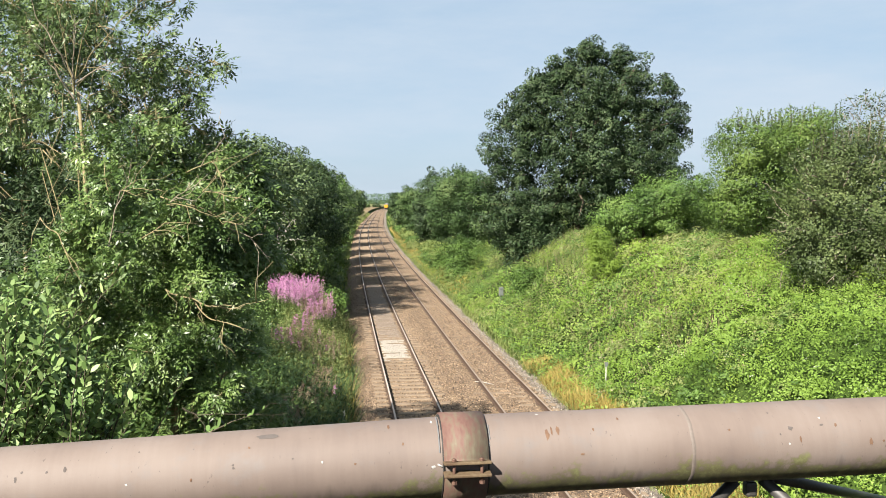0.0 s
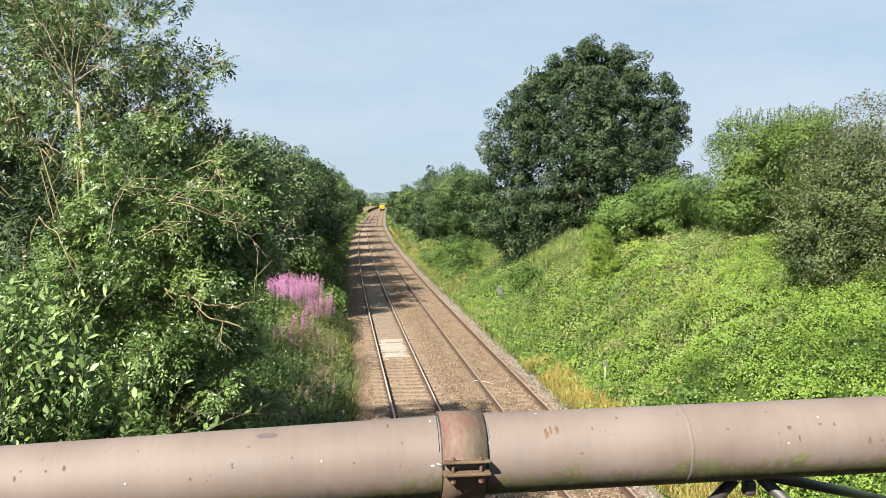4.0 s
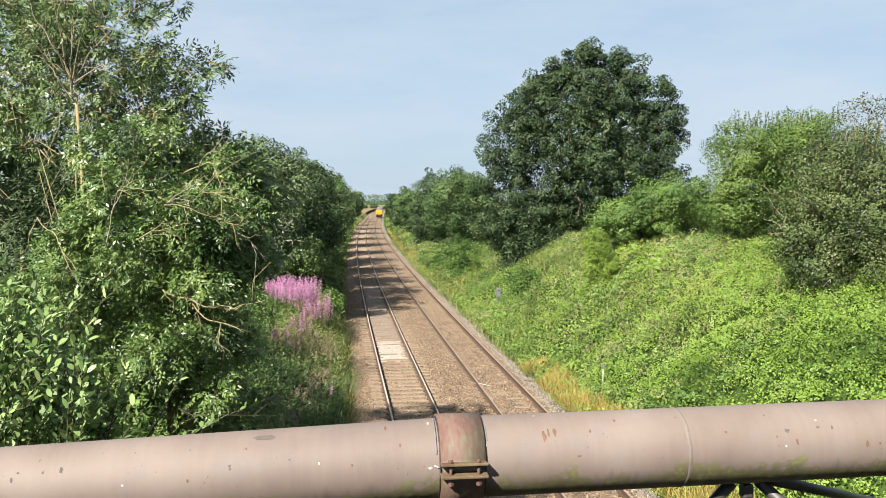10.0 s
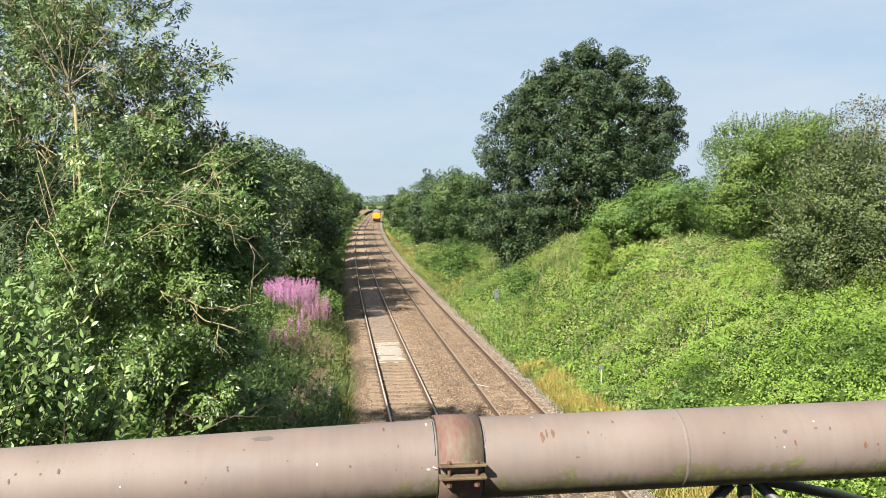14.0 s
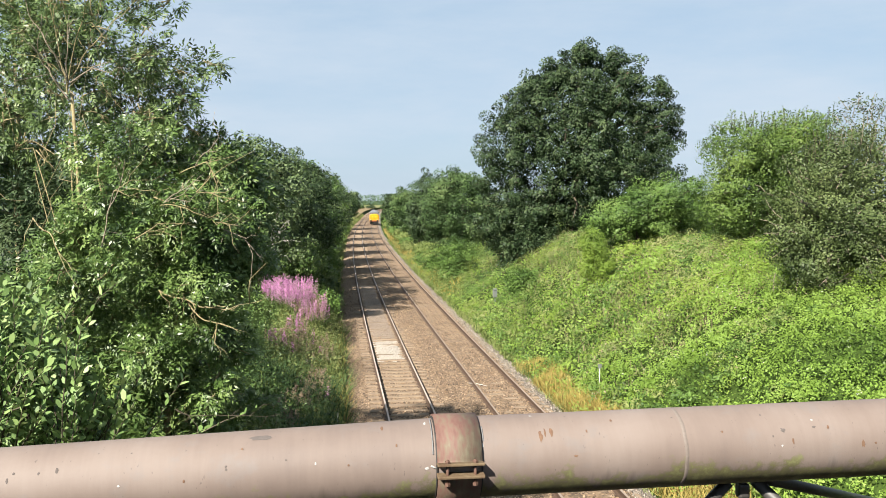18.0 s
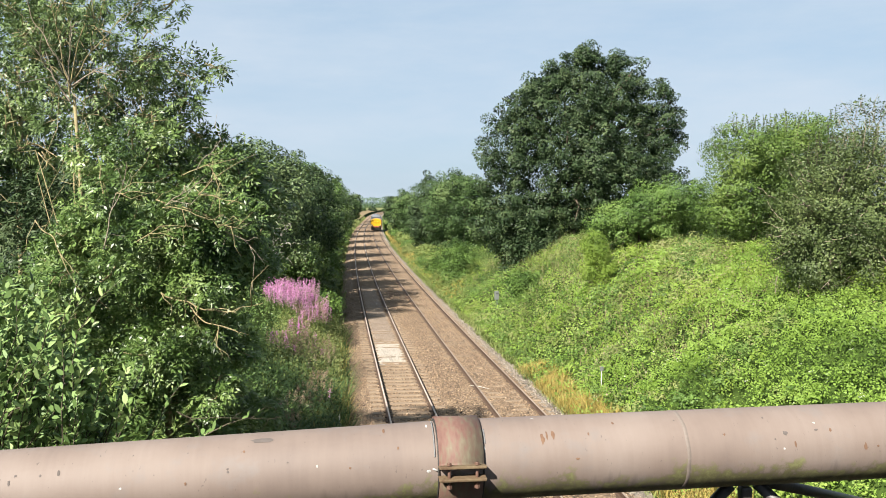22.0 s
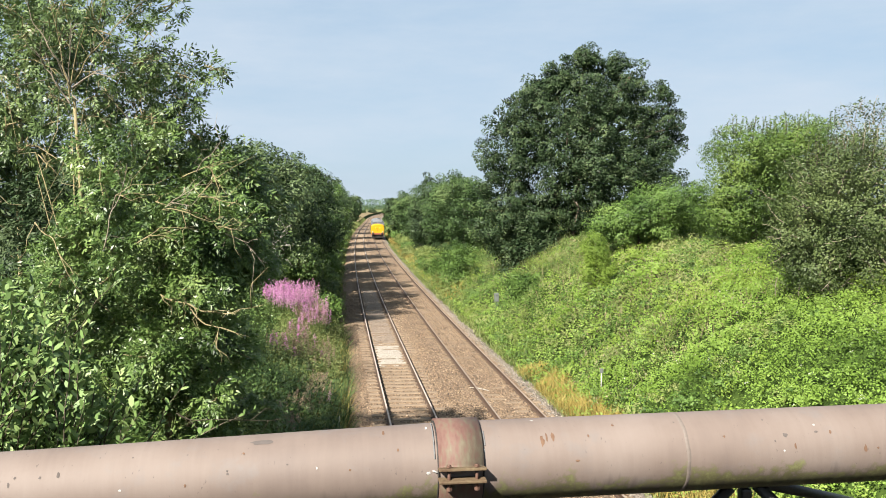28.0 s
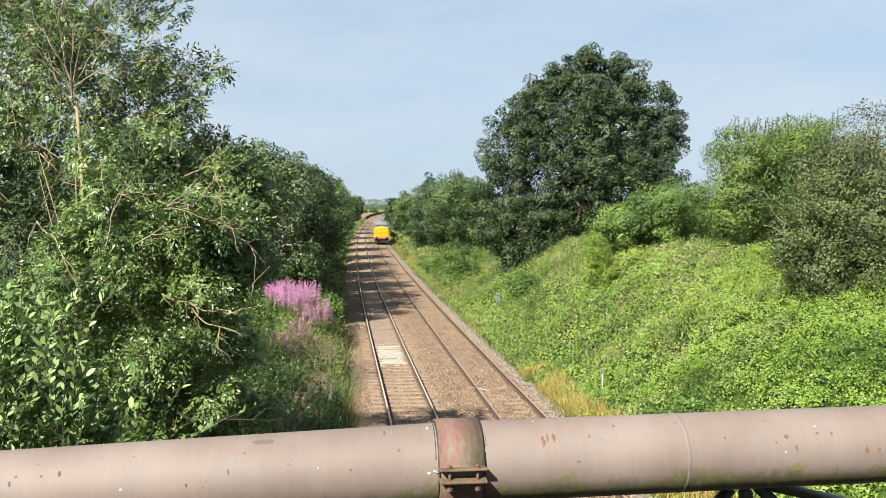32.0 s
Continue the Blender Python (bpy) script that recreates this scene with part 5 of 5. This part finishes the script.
def make_grass(name, count, u0, u1, y0, y1, length, width, material, label, seed, near=1.0):
    rng = np.random.default_rng(seed)
    at = on_bank(rng, count, u0, u1, y0, y1, near)
    keep = field(at, 0.7, seed * 1.0) + rng.normal(0, 0.2, len(at)) > -0.25
    at = at[keep]
    verts = leaf_quads(rng, at, np.tile([0.0, -0.1, 1.0], (len(at), 1)), length, width, 0.2, 0.28)
    tagged(new(name, soup(name, verts, 4, material)), label, "grass", kind="stuff")


make_grass("dry_grass", 19000, 7.75, 8.9, 17, 36, 0.5, 0.022, M_STRAW, "golden dry grass along the foot of the bank", 111)
make_grass("dry_grass", 5000, 8.0, 9.3, 60, 200, 0.6, 0.06, M_STRAW, "tall pale dry grass along the verge", 119)
make_grass("verge_grass", 16000, 7.45, 9.0, 34, 150, 0.4, 0.045, M_HERB, "rough yellow-green grass along the verge", 112)
make_grass("verge_grass", 8000, 7.5, 9.4, 11, 44, 0.45, 0.022, M_GRASS, "green grass mixed into the dry verge", 117)
make_grass("seeding_grass", 5000, 9.4, 17.0, 27, 66, 0.55, 0.022, M_SEEDGRASS, "thin pinkish-tan seeding grass over the bank", 121)
make_grass("seeding_grass", 3800, 11.5, 19.0, 27, 43, 0.5, 0.03, M_SEEDGRASS, "tan withered grass heads through the brambles", 123)
make_grass("crest_grass", 3500, 12.5, 15.5, 44, 66, 0.9, 0.03, M_HERB, "tall seeding grass along the crest", 113)
make_grass("verge_grass", 7000, -2.6, 0.45, 17, 46, 0.9, 0.026, M_HEDGE, "long green grass beside the track", 114, 1.2)
make_grass("verge_grass", 6000, -2.4, 0.4, 17, 46, 0.8, 0.03, M_GRASS, "paler bent grass among the weeds beside the track", 122, 1.2)
make_grass("dry_grass", 9000, -2.6, 0.3, 150, 380, 0.9, 0.10, M_HERB, "pale dry grass on the bank of the curve", 141)
make_grass("verge_grass", 9000, -2.2, 0.4, 44, 150, 0.7, 0.05, M_GRASS, "long green grass beside the track", 115)
make_grass("dry_grass", 5000, -1.4, 0.4, 17, 44, 0.7, 0.02, M_STRAW, "pale dead grass stems beside the track", 116)


def make_undergrowth():
    rng = np.random.default_rng(120)
    at = on_bank(rng, 26000, -9, 0.0, 5, 60, 1.3)
    at[:, 2] += rng.uniform(0.05, 0.9, len(at)) * np.clip(-at[:, 0] * 0.6, 0.1, 1.2)
    verts = leaf_quads(rng, at, np.tile([0.35, -0.35, 0.5], (len(at), 1)), 0.12, 0.07, 0.6, 1.0)
    tagged(new("undergrowth", soup("undergrowth", verts, 4, M_ELDER)), "shady green undergrowth below the bushes", "undergrowth", kind="stuff")


make_undergrowth()
make_grass("dry_grass", 2200, 11.5, 16.5, 42, 68, 0.8, 0.024, M_SEEDGRASS, "pale seeding grass heads along the crest", 118)


def make_willowherb(patches, seed):
    """Stands of willowherb: leafy stems, each with a tapering flower spike; faded ones are in seed."""
    rng = np.random.default_rng(seed)
    for x, y, rx, ry, count, tall, fresh in patches:
        t = thing("willowherb_stand", (x, y, ground_z(x, y)), "pink rosebay willowherb in flower beside the track" if fresh > 0.5 else "fading willowherb with seed spikes beside the track", "wildflowers")
        ang, rad = rng.uniform(0, 6.283, count), np.sqrt(rng.uniform(0, 1, count))
        px, py = x + rx * rad * np.cos(ang), y + ry * rad * np.sin(ang)
        pz = np.array([ground_z(a, b) for a, b in zip(px, py)])
        at = np.stack([px, py, pz], 1) - np.array(t.location)
        h = tall * rng.uniform(0.78, 1.08, count) + 0.55 * (px - x)
        lean = rng.normal(0, 0.06, (count, 2))
        stems, leaves, pink, seedy = [], [], [], []
        for i in range(count):
            top = at[i] + np.array([lean[i, 0] * h[i], lean[i, 1] * h[i], h[i]])
            stems.append(tube([at[i], (at[i] + top) / 2, top], [0.008, 0.007, 0.003], 3))
            k = np.linspace(0.2, 0.72, 24)[:, None]
            leaves.append(at[i] + (top - at[i]) * k)
            k = np.linspace(0.68, 1.0, 52)[:, None]
            spike = at[i] + (top - at[i]) * k + rng.normal(0, 1, (52, 3)) * (0.05 * (1.06 - k) / 0.36 + 0.006)
            (pink if rng.uniform() < fresh else seedy).append(spike)
        part("stem_growth", join_tubes("stem_growth", stems, M_GRASS), None, t)["kind"] = "stuff"
        lv = np.concatenate(leaves)
        out = unit(rng.normal(0, 1, (len(lv), 3)) * np.array([1, 1, 0.3]))
        part("foliage", soup("foliage", leaf_quads(rng, lv, out, 0.13, 0.028, 0.5, 0.3), 4, M_ELDER), None, t)
        for nm, lst, mat in (("flower_head", pink, M_PINK), ("seed_head", seedy, M_SEED)):
            if lst:
                sv = np.concatenate(lst)
                part(nm, soup(nm, leaf_quads(rng, sv, np.tile([0.0, -0.3, 0.6], (len(sv), 1)), 0.045, 0.038, 0.4, 1.0), 4, mat), None, t)["kind"] = "stuff"


make_willowherb([(-2.3, 42.6, 1.35, 2.0, 300, 2.35, 0.97), (-1.15, 41.2, 0.75, 1.5, 120, 2.15, 0.4), (-1.6, 36.5, 0.45, 1.0, 26, 1.7, 0.5), (-1.6, 34.5, 0.8, 1.6, 40, 1.4, 0.1),
                 (-2.2, 33.0, 0.5, 0.8, 16, 1.4, 0.4), (-0.7, 35.0, 0.6, 2.5, 40, 1.2, 0.15), (-0.8, 29.0, 0.7, 2.5, 34, 1.1, 0.1), (-1.5, 25.0, 0.9, 2.5, 30, 1.1, 0.05)], 130)


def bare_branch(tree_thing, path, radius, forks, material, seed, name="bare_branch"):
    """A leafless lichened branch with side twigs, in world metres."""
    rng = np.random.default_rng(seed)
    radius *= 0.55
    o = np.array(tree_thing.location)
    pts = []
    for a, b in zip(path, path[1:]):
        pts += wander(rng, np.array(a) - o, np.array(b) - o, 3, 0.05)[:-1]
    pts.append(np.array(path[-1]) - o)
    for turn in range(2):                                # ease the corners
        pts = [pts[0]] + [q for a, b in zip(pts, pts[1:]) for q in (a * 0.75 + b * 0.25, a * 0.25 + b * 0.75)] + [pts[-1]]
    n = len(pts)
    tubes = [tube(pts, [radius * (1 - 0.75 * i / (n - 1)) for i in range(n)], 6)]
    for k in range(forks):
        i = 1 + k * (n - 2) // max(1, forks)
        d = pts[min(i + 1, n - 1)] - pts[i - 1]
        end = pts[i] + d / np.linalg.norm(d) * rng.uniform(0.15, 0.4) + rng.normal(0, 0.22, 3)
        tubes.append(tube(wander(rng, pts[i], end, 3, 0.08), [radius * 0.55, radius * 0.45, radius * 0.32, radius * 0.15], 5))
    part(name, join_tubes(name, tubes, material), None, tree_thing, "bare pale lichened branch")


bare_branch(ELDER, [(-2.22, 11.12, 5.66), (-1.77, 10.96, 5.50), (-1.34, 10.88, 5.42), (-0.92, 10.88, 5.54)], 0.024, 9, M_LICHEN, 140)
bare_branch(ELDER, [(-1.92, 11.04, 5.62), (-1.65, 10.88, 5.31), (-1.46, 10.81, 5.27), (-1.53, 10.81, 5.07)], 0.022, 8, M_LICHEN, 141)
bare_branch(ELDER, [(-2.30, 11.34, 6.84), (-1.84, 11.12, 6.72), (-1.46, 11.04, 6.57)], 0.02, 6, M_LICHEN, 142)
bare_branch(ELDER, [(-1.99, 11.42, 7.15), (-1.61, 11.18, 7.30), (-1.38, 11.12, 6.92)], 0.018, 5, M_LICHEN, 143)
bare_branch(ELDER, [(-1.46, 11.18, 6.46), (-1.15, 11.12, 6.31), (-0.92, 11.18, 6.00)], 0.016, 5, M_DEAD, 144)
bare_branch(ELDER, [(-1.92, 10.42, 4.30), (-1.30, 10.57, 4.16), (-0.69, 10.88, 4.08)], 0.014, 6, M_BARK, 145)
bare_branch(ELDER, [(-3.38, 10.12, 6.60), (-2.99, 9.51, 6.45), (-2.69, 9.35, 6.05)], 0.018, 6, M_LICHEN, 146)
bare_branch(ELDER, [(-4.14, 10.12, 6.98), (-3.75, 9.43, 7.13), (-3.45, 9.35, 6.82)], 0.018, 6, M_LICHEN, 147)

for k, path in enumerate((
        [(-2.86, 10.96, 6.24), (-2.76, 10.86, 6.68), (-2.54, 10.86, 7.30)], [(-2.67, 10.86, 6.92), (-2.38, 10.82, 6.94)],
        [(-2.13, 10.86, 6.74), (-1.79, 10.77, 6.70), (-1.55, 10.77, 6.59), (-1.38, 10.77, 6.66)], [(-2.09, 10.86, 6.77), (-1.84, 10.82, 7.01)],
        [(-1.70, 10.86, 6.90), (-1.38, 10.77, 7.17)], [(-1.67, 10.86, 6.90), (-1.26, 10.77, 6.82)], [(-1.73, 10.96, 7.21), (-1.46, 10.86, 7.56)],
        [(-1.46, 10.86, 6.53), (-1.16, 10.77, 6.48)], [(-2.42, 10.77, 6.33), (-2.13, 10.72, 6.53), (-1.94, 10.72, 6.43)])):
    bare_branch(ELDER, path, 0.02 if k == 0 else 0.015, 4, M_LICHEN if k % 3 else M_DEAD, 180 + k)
for k, end in enumerate(((-4.3, 12.9, 9.04), (-4.0, 12.9, 9.54), (-3.75, 12.9, 9.44), (-3.5, 12.9, 9.84), (-3.2, 12.9, 8.79), (-3.0, 12.9, 9.54), (-4.5, 13.0, 9.84))):
    fork = (-3.88, 13.2, 8.29 + 0.05 * k)
    bare_branch(ASH, [fork, tuple(a + (b - a) * 0.5 + (0.04 if i == 2 else 0) for i, (a, b) in enumerate(zip(fork, end))), end], 0.024, 5, M_LICHEN if k % 2 else M_DEAD, 190 + k, "limb")


def make_stake():
    x, y = 0.05, 26.5
    t = thing("white_stake", (x, y, ground_z(x, y)), "short white marker stake in the grass beside the track", "stake")
    part("shaft", box((0.05, 0.05, 0.75), (0, 0, 0.3), 0.008), M_PALE, t)


make_stake()


def make_weeds():
    """Leafy tall weeds in tufts between the bushes and the track."""
    rng = np.random.default_rng(150)
    n = 900
    foot_at = on_bank(rng, n, -2.6, 0.1, 18, 50, 1.1)
    at, out = [], []
    for p in foot_at:
        h = rng.uniform(0.5, 1.4)
        k = rng.uniform(0.1, 1.0, 44)[:, None]
        q = p + np.concatenate([rng.normal(0, 0.13, (44, 2)) * (0.5 + k), k * h], 1)
        at.append(q)
        out.append(unit(q - p + np.array([0, 0, 0.01])))
    at, out = np.concatenate(at), np.concatenate(out)
    near = at[:, 1] + rng.normal(0, 1.5, len(at)) < 31
    for some, length, width, mat, words in ((~near, 0.13, 0.05, M_HERB, "tall leafy weeds beside the track"), (near, 0.2, 0.035, M_HEDGE, "rank dark-green weeds beside the track")):
        tagged(new("lineside_weeds", soup("lineside_weeds", leaf_quads(rng, at[some], out[some], length, width, 0.7, 0.7), 4, mat)), words, "weeds", kind="stuff")


make_weeds()


SPRAYS = []


def make_shoots():
    """Upright leafy sallow shoots in sprays that stand out of the bush and stir in the wind."""
    rng = np.random.default_rng(160)
    t = thing("sallow_shoots", (-2.9, 6.6, ground_z(-2.9, 6.6)), "upright leafy sallow shoots with pale oval leaves", "shrub")
    o = np.array(t.location)
    feet = [(-1.5, 6.1, 4.87), (-3.75, 7.3, 5.78)] + [(rng.uniform(-2.8, -1.7), rng.uniform(5.6, 7.2), 0) for i in range(20)]
    for n, (x, y, z) in enumerate(feet):
        root = np.array([x, y, z if z else rng.uniform(4.83, 5.48) - 0.45 * max(0.0, x + 2.5)])
        stems, at, out = [], [], []
        for i in range(2 if n < 2 else 6):
            a = rng.normal(0, 0.10 if n >= 2 else 0.02, 3)
            if n == 0:
                b = a + np.array([0.97 - 0.4 * i, 0.0, 0.46 - 0.15 * i])
            elif n == 1:
                b = a + np.array([0.1 + 0.1 * i, -0.1, 0.85 - 0.2 * i])
            else:
                b = a + np.array([rng.normal(0.12, 0.18), rng.normal(-0.08, 0.18), rng.uniform(0.4, 0.8)])
            line = wander(rng, a, b, 4, 0.03)
            stems.append(tube(line, [0.006, 0.0055, 0.005, 0.004, 0.002], 4))
            d = (b - a) / np.linalg.norm(b - a)
            for j, f in enumerate(np.linspace(0.12, 1.0, 24)):
                i0 = min(int(f * 4), 3)
                at.append(line[i0] + (line[i0 + 1] - line[i0]) * (f * 4 - i0))
                out.append(np.array([math.cos(j * 2.4), math.sin(j * 2.4), 0.1]) * 0.8 + d * 0.9)
        spray = part("spray", soup("spray", oval_leaves(rng, np.array(at), np.array(out), 0.075 if n == 0 else 0.085, 0.03 if n == 0 else 0.037, 0.5, 0.18), 6, M_SALLOW), None, t)
        spray["kind"] = "stuff"
        spray.location = root - o
        part("stem", join_tubes("stem", stems, M_BARK), None, spray)
        SPRAYS.append((spray, root - o, n))


make_shoots()


def sway(at, n, t):
    """Pose of a spray as the wind moves it."""
    p, q = 1.7 + 0.23 * (n % 5), 0.9 * n
    size = 2.6 if n != 1 else 4.0
    a = size * math.sin(2 * math.pi * t / p + q) + 0.5 * size * math.sin(2 * math.pi * t / (p * 2.7) + 2 * q)
    b = 0.7 * size * math.cos(2 * math.pi * t / (p * 1.3) + q)
    return pose(*at, a, b, 0)


for k, path in enumerate((
        [(-3.4, 46.4, 4.56), (-2.9, 45.4, 5.25), (-2.3, 44.9, 5.74)], [(-3.4, 46.4, 4.36), (-2.8, 45.3, 4.65), (-2.2, 44.8, 4.74)],
        [(-3.4, 46.4, 4.66), (-3.1, 45.4, 5.55), (-2.9, 44.9, 6.24)], [(-3.6, 46.4, 4.36), (-3.0, 45.3, 4.05), (-2.5, 44.7, 3.84)],
        [(-3.5, 46.4, 4.46), (-2.95, 45.3, 4.95), (-2.5, 44.8, 5.34)])):
    bare_branch(HEDGE_FRONT, path, 0.038 - 0.003 * k, 9, M_BLEACHED, 170 + k)


def make_stick():
    t = thing("stick", (5.15, 31.2, -0.13), "bare pale stick lying across a rail bed", "stick")
    v, f = tube([(-0.15, 0.35, 0.0), (0.1, 0.1, 0.03), (0.45, -0.25, 0.0)], [0.013, 0.012, 0.007], 6)
    part("wood", raw_mesh("wood", v, f, M_PALE, True), None, t)


make_stick()


def make_field(name, x0, x1, y0, y1, z, material, label):
    """A far field as a gently wavy sheet over the ground."""
    verts, faces = [], []
    xs, ys = steps(0, 1, 14), steps(y0, y1, 16)
    for y in ys:
        for k in xs:
            x = x0(y) + (x1(y) - x0(y)) * k
            verts.append((x, y, z + 0.08 * noise.noise(Vector((x * 0.05, y * 0.05, 0)))))
    for j in range(len(ys) - 1):
        for i in range(len(xs) - 1):
            a = j * len(xs) + i
            faces.append((a, a + 1, a + len(xs) + 1, a + len(xs)))
    tagged(new(name, raw_mesh(name, verts, faces, material, True)), label, "field", kind="structure")


make_field("stubble_field", lambda y: bend(y) - 45, lambda y: bend(y) - 0.6, 290, 640, 0.75, M_FIELD, "pale tan stubble field beside the curve")
make_field("meadow", lambda y: -220, lambda y: 380, 650, 920, 0.75, M_MEADOW, "flat green meadow before the distant woods")


def far_woods():
    """Distant trees beyond the fields, as one belt of clumps."""
    rng = np.random.default_rng(90)
    n = 14000
    x = rng.uniform(-420, 640, n)
    y = 960 + rng.normal(0, 22, n) + 30 * np.sin(x * 0.02)
    lump = np.array([noise.noise(Vector((a * 0.035, 3, 0))) + 0.6 * noise.noise(Vector((a * 0.11, 8, 0))) for a in x])
    top = 12.5 + 4.0 * lump
    z = top * rng.uniform(0.02, 1, n) ** 0.7
    at = np.stack([x, y, z], 1)
    lean = np.tile([0.0, -0.6, 0.6], (n, 1))
    tagged(new("far_woods", soup("far_woods", leaf_quads(rng, at, lean, 2.6, 1.9), 4, M_FAR_HAZED)), "distant belt of trees beyond the fields, haze put into the leaf colour", "woods", kind="stuff")


far_woods()


def motions():
    walk(LOCO, [(t, loco_pose(t)) for t in range(0, 33, 2)])
    for spray, at, n in SPRAYS:
        walk(spray, [(k * 0.4, sway(at, n, k * 0.4)) for k in range(81)])


motions()
